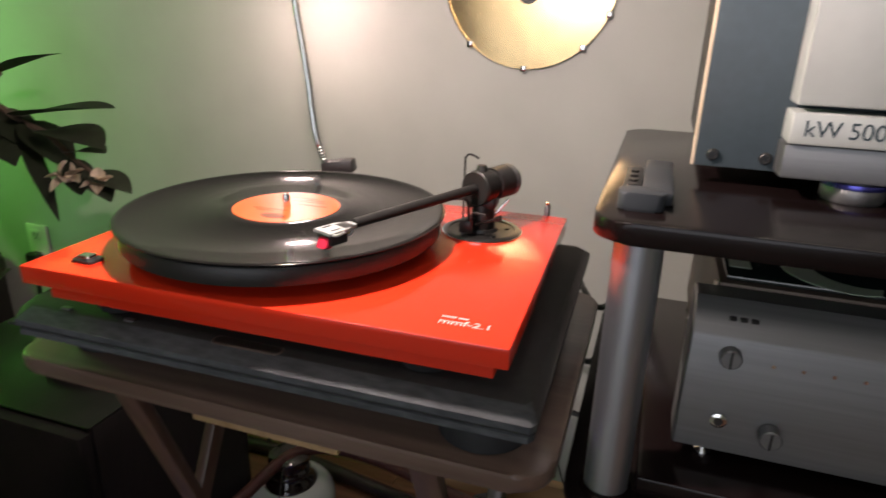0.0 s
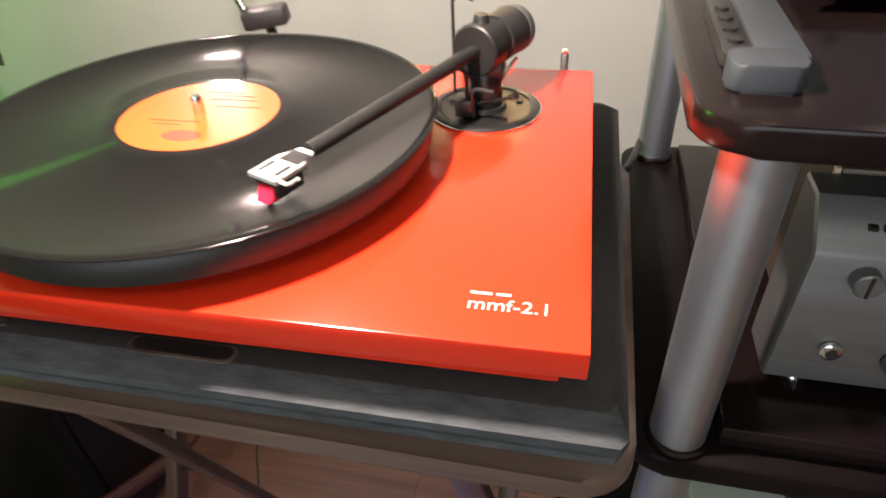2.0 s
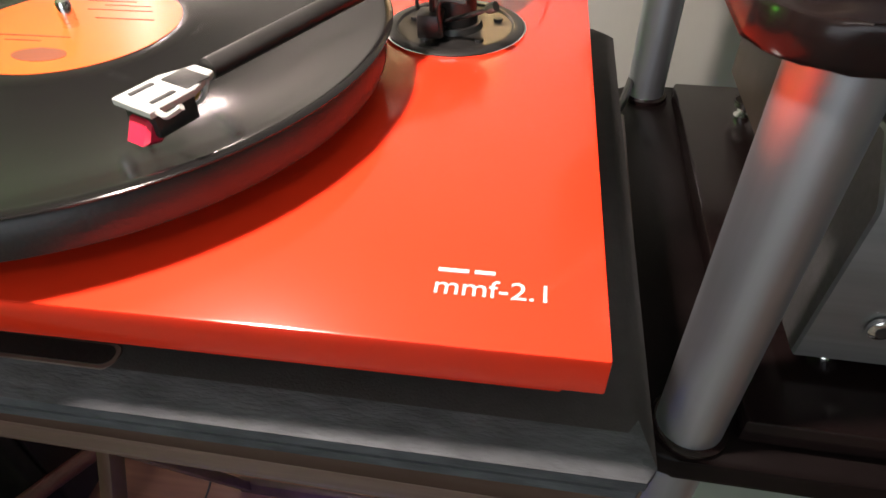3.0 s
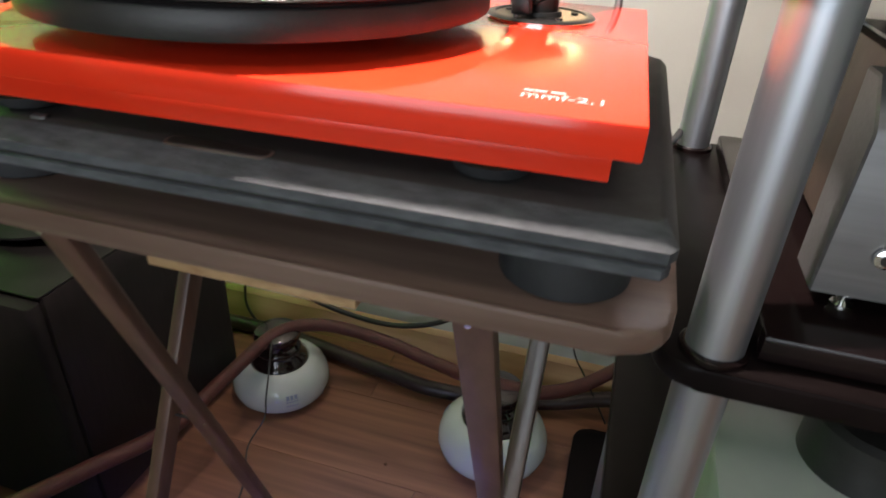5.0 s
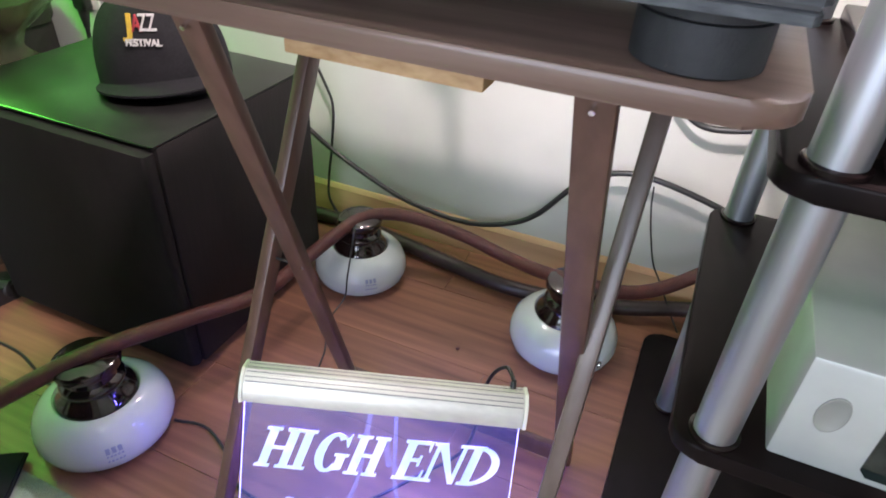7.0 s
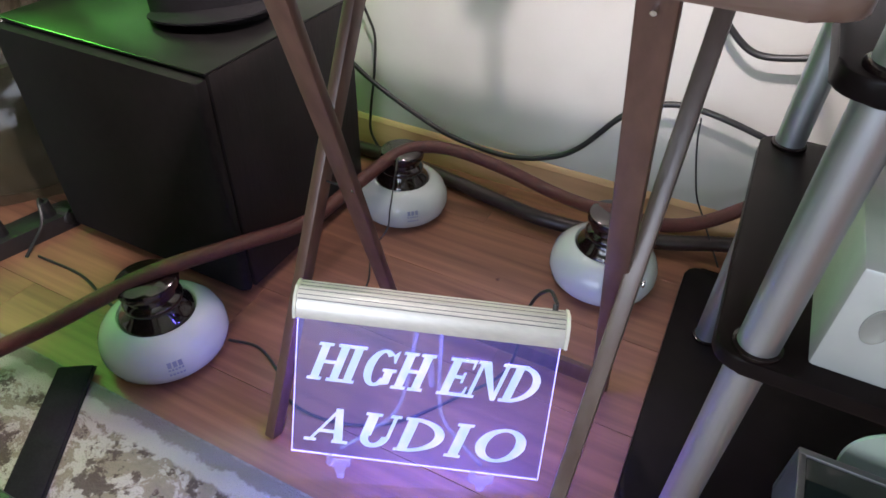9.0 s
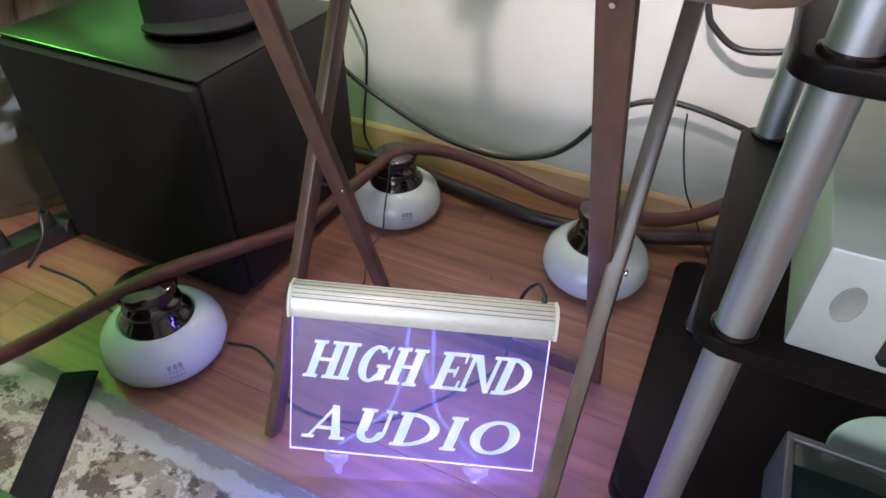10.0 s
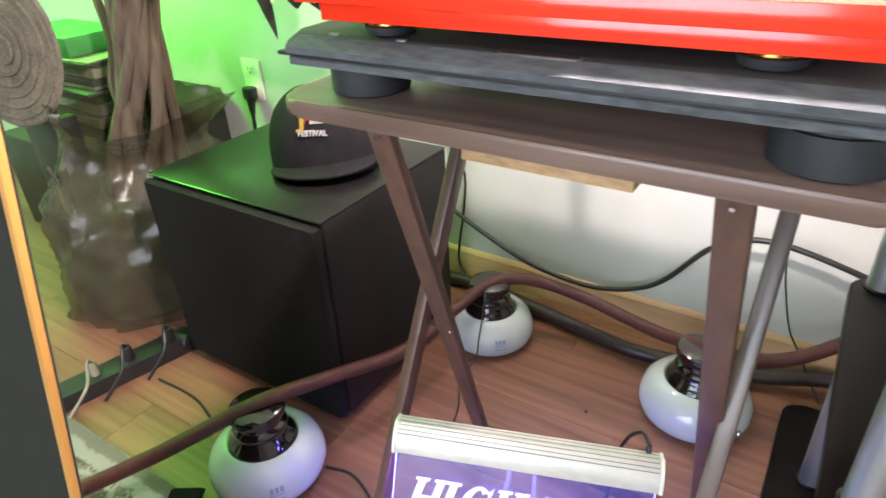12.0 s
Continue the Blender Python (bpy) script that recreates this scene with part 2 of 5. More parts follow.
WALNUT = mat("dark_stained_wood", (0.180, 0.122, 0.098), 0.29, var=0.22, scale=60, stretch=(0.10, 1, 1), color2=(0.075, 0.042, 0.030), bump=0.1, bump_scale=220)
WALNUT_LEG = mat("dark_stained_leg", (0.125, 0.066, 0.048), 0.36, var=0.22, scale=60, stretch=(1, 1, 0.08), color2=(0.055, 0.028, 0.02), bump=0.1, bump_scale=220)
RAW_WOOD = mat("raw_particle_board", (0.50, 0.34, 0.18), 0.75, var=0.2, scale=170, stretch=(0.45, 1, 1), color2=(0.27, 0.155, 0.07), bump=0.35, bump_scale=300)
PORCELAIN = mat("white_porcelain", (0.51, 0.565, 0.56), 0.10, var=0.03, scale=14, coat=0.5)
BROWN_GLAZE = mat("brown_glaze", (0.016, 0.007, 0.006), 0.10, var=0.25, scale=20, coat=0.5)
BLUE_PRINT = mat("faded_blue_print", (0.25, 0.29, 0.42), 0.3, var=0.1)
HOSE = mat("braided_sleeve", (0.105, 0.028, 0.022), 0.42, var=0.3, scale=420, bump=0.6, bump_scale=900, color2=(0.050, 0.014, 0.012))
CABLE = mat("black_cable", (0.018, 0.018, 0.018), 0.38, var=0.2, scale=50)
RED_PLASTIC = mat("red_plastic", (0.60, 0.025, 0.06), 0.22, var=0.1, coat=0.3)
SUB_VINYL = mat("black_ash_wrap", (0.0115, 0.0085, 0.0085), 0.55, var=0.25, scale=150, stretch=(1, 1, 0.12), bump=0.2, bump_scale=300, spec=0.3)
SUB_TOP = mat("black_semi_gloss_top", (0.011, 0.010, 0.010), 0.30, var=0.2, scale=40, spec=0.25)
GRILLE = mat("black_cloth", (0.015, 0.0125, 0.013), 0.9, var=0.25, scale=500, bump=0.7, bump_scale=1400, spec=0.15)
PANEL_CLOTH = mat("charcoal_cloth", (0.024, 0.024, 0.020), 0.9, var=0.2, scale=600, bump=0.6, bump_scale=1500, spec=0.15)
OAK_EDGE = mat("golden_oak_edge", (0.46, 0.235, 0.055), 0.45, var=0.12, scale=60, stretch=(1, 1, 0.06), color2=(0.33, 0.15, 0.03))
FELT = mat("cap_cotton", (0.014, 0.013, 0.015), 0.92, var=0.2, scale=300, bump=0.5, bump_scale=1100, spec=0.15)
YELLOW_THREAD = mat("yellow_thread", (0.50, 0.34, 0.03), 0.8, var=0.2, scale=200)
RED_THREAD = mat("red_thread", (0.34, 0.03, 0.04), 0.8, var=0.2, scale=200)
WHITE_THREAD = mat("white_thread", (0.45, 0.44, 0.43), 0.8, var=0.2, scale=200)
LEAF = mat("silk_leaf", (0.045, 0.060, 0.032), 0.6, var=0.3, scale=40, color2=(0.028, 0.028, 0.020))
PETAL = mat("silk_petal", (0.70, 0.58, 0.47), 0.7, var=0.12, scale=30)
BARK = mat("twisted_bark", (0.150, 0.102, 0.068), 0.85, var=0.3, scale=50, stretch=(1, 1, 0.2), color2=(0.036, 0.024, 0.016), bump=0.8, bump_scale=90)
POT = mat("dull_basket_pot", (0.040, 0.027, 0.016), 0.8, var=0.35, scale=70, bump=0.7, bump_scale=160)
WICKER = mat("woven_straw", (0.13, 0.105, 0.075), 0.85, var=0.3, scale=190, bump=0.9, bump_scale=260)
PAPER = mat("sleeve_card", (0.26, 0.235, 0.165), 0.7, var=0.2, scale=30)
DARK_CARD = mat("dark_sleeve_card", (0.055, 0.052, 0.045), 0.5, var=0.25, scale=30)
LEATHER = mat("black_leatherette", (0.020, 0.017, 0.015), 0.42, var=0.25, scale=60, bump=0.4, bump_scale=220)
IVORY = mat("ivory_plastic", (0.74, 0.72, 0.64), 0.35, var=0.03)
COPPER_SIDE = mat("bronze_side_panel", (0.10, 0.072, 0.055), 0.42, metal=0.4, var=0.12, scale=60)
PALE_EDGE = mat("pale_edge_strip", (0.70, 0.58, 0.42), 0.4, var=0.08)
MIRROR = mat("bronze_mirror", (0.255, 0.192, 0.146), 0.03, metal=1.0, var=0.02, scale=4)
BRASS = mat("brass_rim", (0.62, 0.46, 0.24), 0.22, metal=1.0, var=0.08)
# sheet and easel emit faintly, standing in for scattered LED light
ACRYLIC = thin_film("glowing_acrylic_sheet", (0.88, 0.90, 1.0), 0.05, (0.07, 0.08, 0.90), 0.016)
ACRYLIC_CLEAR = thin_film("glowing_acrylic_stand", (0.88, 0.88, 0.97), 0.16, (0.60, 0.56, 1.0), 0.045)
FILM = mat("clear_wrap", (0.090, 0.078, 0.045), 0.24, var=0.4, scale=18, color2=(0.030, 0.023, 0.013), bump=1.0, bump_scale=38)
FILM.node_tree.nodes["Principled BSDF"].inputs["Alpha"].default_value = 0.62
DARK_GLASS = mat("smoked_glass", (0.010, 0.016, 0.015), 0.05, var=0.1, coat=0.5)
# card whose green is the LED's light put into the base colour
GREEN_LIT_CARD = mat("green_lit_card", (0.05, 0.26, 0.06), 0.5, var=0.12, scale=20)
PALE_GREEN = mat("pale_green_card", (0.42, 0.50, 0.40), 0.5, var=0.08)
LED_LETTER = glow("lit_engraving", (0.62, 0.62, 1.0), 0.145, (0.08, 0.38, 0.52))
LED_EDGE = glow("lit_edge", (0.55, 0.52, 1.0), 0.42)
LED_STRIP = glow("led_strip", (0.17, 0.13, 1.0), 92.0)
BULB = glow("warm_bulb", (1.0, 0.82, 0.62), 60.0)
GREEN_BULB = glow("green_led_face", (0.12, 1.0, 0.10), 12.0)
BLUE_RING = mat("blue_anodised_ring", (0.10, 0.10, 0.45), 0.25, metal=0.9, var=0.05)
CEIL_GLOW = glow("ceiling_diffuser", (1.0, 0.88, 0.72), 1.6)
DRAPE = mat("pale_curtain", (0.62, 0.58, 0.52), 0.9, var=0.06, scale=12, bump=0.2, bump_scale=300)
SHELL = mat("dull_grey_plastic", (0.026, 0.031, 0.037), 0.55, var=0.1)
# leg wood lightened: scuffs plus lamp glare put into the colour
SCUFF_GLARE = mat("scuff_and_glare_wood", (0.155, 0.118, 0.102), 0.27, var=0.3, scale=40, stretch=(1, 1, 0.05), color2=(0.052, 0.029, 0.023), bump=0.1, bump_scale=220)
CONDUIT = mat("dark_conduit", (0.028, 0.016, 0.015), 0.4, var=0.25, scale=60)
SHELF = mat("black_brown_shelf", (0.006, 0.004, 0.004), 0.36, var=0.25, scale=30, spec=0.09)
# darker copy of the pale silver paint: shade of the hollow as colour
RECESS_SHADE = mat("shaded_silver_paint", (0.26, 0.27, 0.25), 0.45, metal=0.15, var=0.06, scale=30)
BAR_METAL = mat("cream_aluminium", (0.60, 0.58, 0.53), 0.34, metal=0.4, var=0.05, scale=200, stretch=(0.05, 1, 1))

# ---- building blocks ----
BASE = {}


def thing(name, at, label, category, group="", kind=""):
    """A top-level thing: an Empty at its base, for parts that are given in world coordinates."""
    ob = new(name)
    ob.empty_display_size = 0.02
    ob.location = at
    BASE[ob] = Matrix.Translation(-Vector(at))
    return tagged(ob, label, category, group, kind)


def mesh_of(name, bm, material):
    me = bpy.data.meshes.new(name)
    bmesh.ops.recalc_face_normals(bm, faces=bm.faces)
    bm.to_mesh(me)
    bm.free()
    for p in me.polygons:
        p.use_smooth = True
    me.set_sharp_from_angle(angle=radians(38))
    me.materials.append(material)
    return me


def part(name, bm, material, parent, label=""):
    ob = new(name, mesh_of(name, bm, material))
    ob.parent = parent
    ob.matrix_parent_inverse = BASE.get(parent, Matrix())
    return tagged(ob, label)


def solid(name, bm, material, label="", category="", group="", kind=""):
    return tagged(new(name, mesh_of(name, bm, material)), label, category, group, kind)


def box(x0, x1, y0, y1, z0, z1, bevel=0.0, bm=None, seg=2):
    fresh = bmesh.new()
    bmesh.ops.create_cube(fresh, size=1.0)
    for v in fresh.verts:
        v.co = Vector(((x0 + x1) / 2 + v.co.x * (x1 - x0), (y0 + y1) / 2 + v.co.y * (y1 - y0), (z0 + z1) / 2 + v.co.z * (z1 - z0)))
    if bevel:
        bmesh.ops.bevel(fresh, geom=fresh.edges[:], offset=bevel, segments=seg, profile=0.5, affect="EDGES")
    return merge(bm, fresh)


def merge(bm, fresh):
    if bm is None:
        return fresh
    me = bpy.data.meshes.new("tmp")
    fresh.to_mesh(me)
    fresh.free()
    bm.from_mesh(me)
    bpy.data.meshes.remove(me)
    return bm


def rounded(x0, x1, y0, y1, z0, z1, r, soft=0.0, bm=None, corner=6):
    """A slab with rounded corners in plan and softened rims."""
    fresh = bmesh.new()
    pts = []
    for cx, cy, a0 in ((x1 - r, y1 - r, 0), (x0 + r, y1 - r, 90), (x0 + r, y0 + r, 180), (x1 - r, y0 + r, 270)):
        for k in range(corner + 1):
            a = radians(a0 + 90 * k / corner)
            pts.append((cx + r * math.cos(a), cy + r * math.sin(a)))
    low = [fresh.verts.new((x, y, z0)) for x, y in pts]
    top = [fresh.verts.new((x, y, z1)) for x, y in pts]
    fresh.faces.new(top)
    fresh.faces.new(low[::-1])
    n = len(pts)
    for k in range(n):
        fresh.faces.new((low[k], low[(k + 1) % n], top[(k + 1) % n], top[k]))
    if soft:
        rim = [e for e in fresh.edges if abs(e.verts[0].co.z - e.verts[1].co.z) < 1e-6]
        bmesh.ops.bevel(fresh, geom=rim, offset=soft, segments=2, profile=0.5, affect="EDGES")
    return merge(bm, fresh)


def frame_of(d):
    d = Vector(d).normalized()
    side = d.cross(Vector((0, 0, 1)))
    if side.length < 1e-4:
        side = Vector((1, 0, 0))
    side.normalize()
    return d, side, side.cross(d)


def cyl(p0, p1, r0, r1=None, seg=24, bm=None, bevel=0.0):
    r1 = r0 if r1 is None else r1
    fresh = bmesh.new()
    p0, p1 = Vector(p0), Vector(p1)
    d, u, w = frame_of(p1 - p0)
    rings = []
    for p, r in ((p0, r0), (p1, r1)):
        rings.append([fresh.verts.new(p + r * (math.cos(a) * u + math.sin(a) * w)) for a in (2 * math.pi * k / seg for k in range(seg))])
    for k in range(seg):
        fresh.faces.new((rings[0][k], rings[0][(k + 1) % seg], rings[1][(k + 1) % seg], rings[1][k]))
    caps = [fresh.faces.new(rings[0][::-1]), fresh.faces.new(rings[1])]
    if bevel:
        bmesh.ops.bevel(fresh, geom=[e for f in caps for e in f.edges], offset=bevel, segments=2, profile=0.5, affect="EDGES")
    return merge(bm, fresh)


def smooth_path(pts, steps=10):
    pts = [Vector(p) for p in pts]
    q = [2 * pts[0] - pts[1], *pts, 2 * pts[-1] - pts[-2]]
    out = []
    for i in range(1, len(q) - 2):
        a, b, c, d = q[i - 1:i + 3]
        for k in range(steps):
            t = k / steps
            out.append(0.5 * (2 * b + (c - a) * t + (2 * a - 5 * b + 4 * c - d) * t * t + (3 * b - a - 3 * c + d) * t ** 3))
    return out + [pts[-1]]


def tube(pts, r, seg=12, steps=10, bm=None, ridges=0.0, flat=1.0):
    """A round (or flattened) cable along a smooth path; r may be a function of the way along."""
    fresh = bmesh.new()
    path = smooth_path(pts, steps)
    n = len(path)
    rings, side = [], None
    for k, p in enumerate(path):
        d = (path[min(k + 1, n - 1)] - path[max(k - 1, 0)]).normalized()
        if side is None:
            side = frame_of(d)[1]
        side = (side - d * side.dot(d)).normalized()
        up = d.cross(side)
        rad = r(k / (n - 1)) if callable(r) else r
        rad *= 1 + (ridges if k % 2 else -ridges)
        rings.append([fresh.verts.new(p + rad * (math.cos(a) * side * flat + math.sin(a) * up)) for a in (2 * math.pi * j / seg for j in range(seg))])
    for k in range(n - 1):
        for j in range(seg):
            fresh.faces.new((rings[k][j], rings[k][(j + 1) % seg], rings[k + 1][(j + 1) % seg], rings[k + 1][j]))
    fresh.faces.new(rings[0][::-1])
    fresh.faces.new(rings[-1])
    return merge(bm, fresh)


def lathe(at, profile, seg=40, bm=None):
    """A turned body: profile rows are (radius, height) from the bottom up."""
    fresh = bmesh.new()
    at = Vector(at)
    rings = []
    for r, z in profile:
        rings.append([fresh.verts.new(at + Vector((r * math.cos(a), r * math.sin(a), z))) for a in (2 * math.pi * k / seg for k in range(seg))])
    for a, b in zip(rings, rings[1:]):
        for k in range(seg):
            fresh.faces.new((a[k], a[(k + 1) % seg], b[(k + 1) % seg], b[k]))
    fresh.faces.new(rings[0][::-1])
    fresh.faces.new(rings[-1])
    return merge(bm, fresh)


def bar(p0, p1, w, d, bevel=0.003, side=(1, 0, 0), bm=None):
    """A rectangular bar between two points: w along side, d across it."""
    p0, p1 = Vector(p0), Vector(p1)
    ax = (p1 - p0).normalized()
    u = (Vector(side) - ax * Vector(side).dot(ax)).normalized()
    v = ax.cross(u)
    m = Matrix((u, v, ax)).transposed().to_4x4()
    m.translation = p0
    fresh = box(-w / 2, w / 2, -d / 2, d / 2, 0, (p1 - p0).length, bevel)
    fresh.transform(m)
    return merge(bm, fresh)


def placed(bm, m):
    bm.transform(m)
    return bm


def prism(outline, m, depth, bevel=0.0):
    """A flat outline (x, y) pulled out along z by depth, then placed by m."""
    bm = bmesh.new()
    a = [bm.verts.new((x, y, 0)) for x, y in outline]
    b = [bm.verts.new((x, y, depth)) for x, y in outline]
    bm.faces.new(a[::-1])
    bm.faces.new(b)
    n = len(a)
    for k in range(n):
        bm.faces.new((a[k], a[(k + 1) % n], b[(k + 1) % n], b[k]))
    if bevel:
        bmesh.ops.bevel(bm, geom=[e for e in bm.edges if abs(e.verts[0].co.z - e.verts[1].co.z) < 1e-6], offset=bevel, segments=1, profile=0.5, affect="EDGES")
    bm.transform(m)
    return bm


def lettering(name, text, size, m, material, parent, depth=0.0004, wide=None, shear=0.0, fat=0.0, label=""):
    """Words in the built-in font, as one mesh under parent; wide: the width to stretch them to."""
    cu = bpy.data.curves.new(name, "FONT")
    cu.body, cu.size, cu.extrude, cu.shear, cu.offset = text, size, depth, shear, fat
    cu.align_x = "LEFT"
    tmp = new(name, cu)
    bpy.context.view_layer.update()
    me = bpy.data.meshes.new_from_object(tmp.evaluated_get(bpy.context.evaluated_depsgraph_get()))
    bpy.data.objects.remove(tmp)
    if wide:
        xs = [v.co.x for v in me.vertices]
        k, x0 = wide / (max(xs) - min(xs)), min(xs)
        for v in me.vertices:
            v.co.x = (v.co.x - x0) * k
    me.transform(m)
    me.materials.clear()
    me.materials.append(material)
    ob = new(name, me)
    ob.parent = parent
    ob.matrix_parent_inverse = BASE.get(parent, Matrix())
    return tagged(ob, label)

# ---- the room ----
WALL_Y, BB = 1.195, 0.078
solid("wall_north", box(-2.9, 2.2, WALL_Y, WALL_Y + 0.12, 0, 2.45), WALL, "greenish beige painted wall behind the turntable", "wall", kind="structure")
solid("wall_west", box(-3.02, -2.9, -2.4, WALL_Y + 0.12, 0, 2.45), WALL, "plain beige painted side wall", "wall", kind="structure")
solid("wall_east", box(2.2, 2.32, -2.4, WALL_Y + 0.12, 0, 2.45), WALL, "plain beige painted side wall", "wall", kind="structure")
south = box(-3.02, -1.30, -2.52, -2.4, 0, 2.45)
for a in ((0.70, 2.32, 0, 2.45), (-1.30, 0.70, 0, 0.50), (-1.30, 0.70, 2.00, 2.45)):
    south = merge(south, box(a[0], a[1], -2.52, -2.4, a[2], a[3]))
solid("wall_south", south, WALL, "plain beige painted wall with an added, unseen curtained window", "wall", kind="structure")
# unseen window, added to give the frontal fill light a source
win = thing("window_1", (-0.30, -2.46, 0.50), "wide unseen window with a pale drawn curtain, added for fill light", "window", kind="structure")
for a in ((-1.30, -1.24, 0.50, 2.00), (0.64, 0.70, 0.50, 2.00), (-1.24, 0.64, 0.50, 0.56), (-1.24, 0.64, 1.94, 2.00), (-0.325, -0.275, 0.56, 1.94)):
    part("added_window_frame", box(a[0], a[1], -2.50, -2.45, a[2], a[3], 0.004), IVORY, win)
part("curtain", box(-1.299, 0.699, -2.435, -2.430, 0.505, 1.995), DRAPE, win, "pale drawn curtain")
solid("ceiling", box(-3.02, 2.32, -2.52, WALL_Y + 0.12, 2.45, 2.55), CEIL, "plain white painted ceiling", "ceiling", kind="structure")
skirt = prism([(0, 0), (0.016, 0), (0.016, 0.046), (0.013, 0.052), (0.0135, 0.057), (0.010, 0.063), (0.0105, 0.067), (0.006, 0.074), (0, BB)], Matrix.Translation((-2.9, WALL_Y, 0)) @ Matrix(((0, 0, 1, 0), (-1, 0, 0, 0), (0, 1, 0, 0), (0, 0, 0, 1))), 5.1)
solid("baseboard", skirt, OAK, "honey oak moulded baseboard along the wall", "baseboard", kind="structure")
# out-of-view fixture, added to go with the overhead fill
ceiling_lamp = thing("ceiling_lamp", (-0.10, -0.75, 2.45), "round frosted ceiling lamp, unseen, added for fill light", "lamp")
part("base_plate", cyl((-0.10, -0.75, 2.45), (-0.10, -0.75, 2.42), 0.20, seg=32), IVORY, ceiling_lamp)
part("diffuser", lathe((-0.10, -0.75, 2.34), [(0.02, 0.0), (0.12, 0.012), (0.175, 0.045), (0.19, 0.08)]), CEIL_GLOW, ceiling_lamp, "glowing frosted diffuser")

# ---- tray table ----
TZ = 0.738
table = thing("tray_table", (-0.31, 0.55, 0), "dark-stained folding wooden tray table with crossed legs", "table")
part("tabletop", rounded(-0.572, -0.047, 0.382, 0.745, TZ - 0.0165, TZ, 0.030, 0.0045), WALNUT, table, "scuffed dark-stained rounded top")
FA = 0.409
for x_top, x_mid, x_foot, nm in ((-0.466, -0.500, -0.533, "leg"), (-0.157, -0.150, -0.145, "leg")):
    a = part(nm, bar((x_foot, 0.712, 0.0), (x_top, FA, TZ - 0.017), 0.027, 0.014), WALNUT_LEG, table)
    part("screw", cyl((x_top, FA - 0.0080, 0.706), (x_top, FA - 0.0005, 0.709), 0.0022, seg=10), CHROME, a, "small bright screw head")
# the right leg's paler material carries painted glare as well as scuffs
for x_top, x_mid, x_foot in ((-0.518, -0.525, -0.560), (-0.128, -0.133, -0.140)):
    b = part("leg", bar((x_foot, 0.392, 0.0), (x_top, 0.692, TZ - 0.017), 0.0195 if x_mid > -0.3 else 0.0165, 0.026), SCUFF_GLARE if x_mid > -0.3 else WALNUT_LEG, table, "scuffed satin leg with lamp glare in its colour" if x_mid > -0.3 else "")
    inner, outer = (x_mid - 0.012, x_mid + 0.034) if x_mid < -0.3 else (x_mid - 0.028, x_mid + 0.010)
    bolt = part("bolt", cyl((inner, 0.549, 0.377), (outer, 0.549, 0.377), 0.0018, seg=10), BLACK_SATIN, b)
    part("bolt_head", cyl((outer, 0.549, 0.377), (outer + 0.003, 0.549, 0.377), 0.0042, seg=14, bevel=0.001), CHROME, bolt, "bright pivot bolt head")
part("stretcher", bar((-0.54, 0.702, 0.028), (-0.145, 0.702, 0.028), 0.012, 0.034, side=(0, 1, 0)), WALNUT_LEG, table)
part("stretcher", bar((-0.49, 0.62, TZ - 0.028), (-0.13, 0.62, TZ - 0.028), 0.020, 0.022, side=(0, 1, 0)), WALNUT_LEG, table)
part("cleat", box(-0.366, -0.222, 0.389, 0.411, TZ - 0.029, TZ - 0.0167, 0.0015), RAW_WOOD, table, "unfinished pale wooden cleat under the front edge")
part("cleat", box(-0.440, -0.368, 0.402, 0.414, TZ - 0.024, TZ - 0.0167, 0.001), RAW_WOOD, table, "thin unfinished wooden strip")

# ---- pucks and isolation board ----
BZ0, BZ1 = 0.779, 0.802
puck_group = "pucks under the board"
puck = thing("rubber_puck", (0, 0, 0), "black rubber puck between tray table and board", "puck", puck_group)
part("body", lathe((0, 0, 0), [(0.034, 0.0), (0.0375, 0.002), (0.0378, 0.004), (0.0378, 0.027), (0.0372, 0.0285), (0.034, 0.0288)], 56), BLACK_RUBBER, puck)
part("upper_ring", lathe((0, 0, 0.0289), [(0.034, 0.0), (0.0366, 0.001), (0.0366, 0.0108), (0.033, 0.0121)], 56), BLACK_RUBBER, puck)
puck.matrix_basis = Matrix.Translation((-0.110, 0.432, TZ))
for x, y in ((-0.500, 0.446), (-0.110, 0.675), (-0.500, 0.675)):
    copy_thing(puck, Matrix.Translation((x, y, TZ)))

board = thing("isolation_board", (-0.302, 0.55, BZ0), "black painted layered board under the turntable", "board")


def layer(z0, z1, inset, cham):
    """One layer with a chamfered front edge and cut-back front corners."""
    x0, x1, y0, y1 = -0.540 + inset, -0.064 - inset, 0.366 + inset, 0.740
    outline = [(x0 + 0.016, y0), (x1 - 0.004, y0), (x1, y0 + 0.006), (x1, y1 - 0.01), (x1 - 0.01, y1), (x0 + 0.01, y1), (x0, y1 - 0.01), (x0, y0 + 0.020)]
    bm = bmesh.new()
    rings = []
    for z, d in ((z0, 0.0), (z1 - cham, 0.0), (z1, cham * 1.7)):
        cx, cy = (x0 + x1) / 2, (y0 + y1) / 2
        rings.append([bm.verts.new((cx + (x - cx) * (1 - d / (x1 - x0) * 1.0), cy + (y - cy) * (1 - 2 * d / (y1 - y0)), z)) for x, y in outline])
    n = len(outline)
    for a, b in zip(rings, rings[1:]):
        for k in range(n):
            bm.faces.new((a[k], a[(k + 1) % n], b[(k + 1) % n], b[k]))
    bm.faces.new(rings[0][::-1])
    bm.faces.new(rings[-1])
    return bm


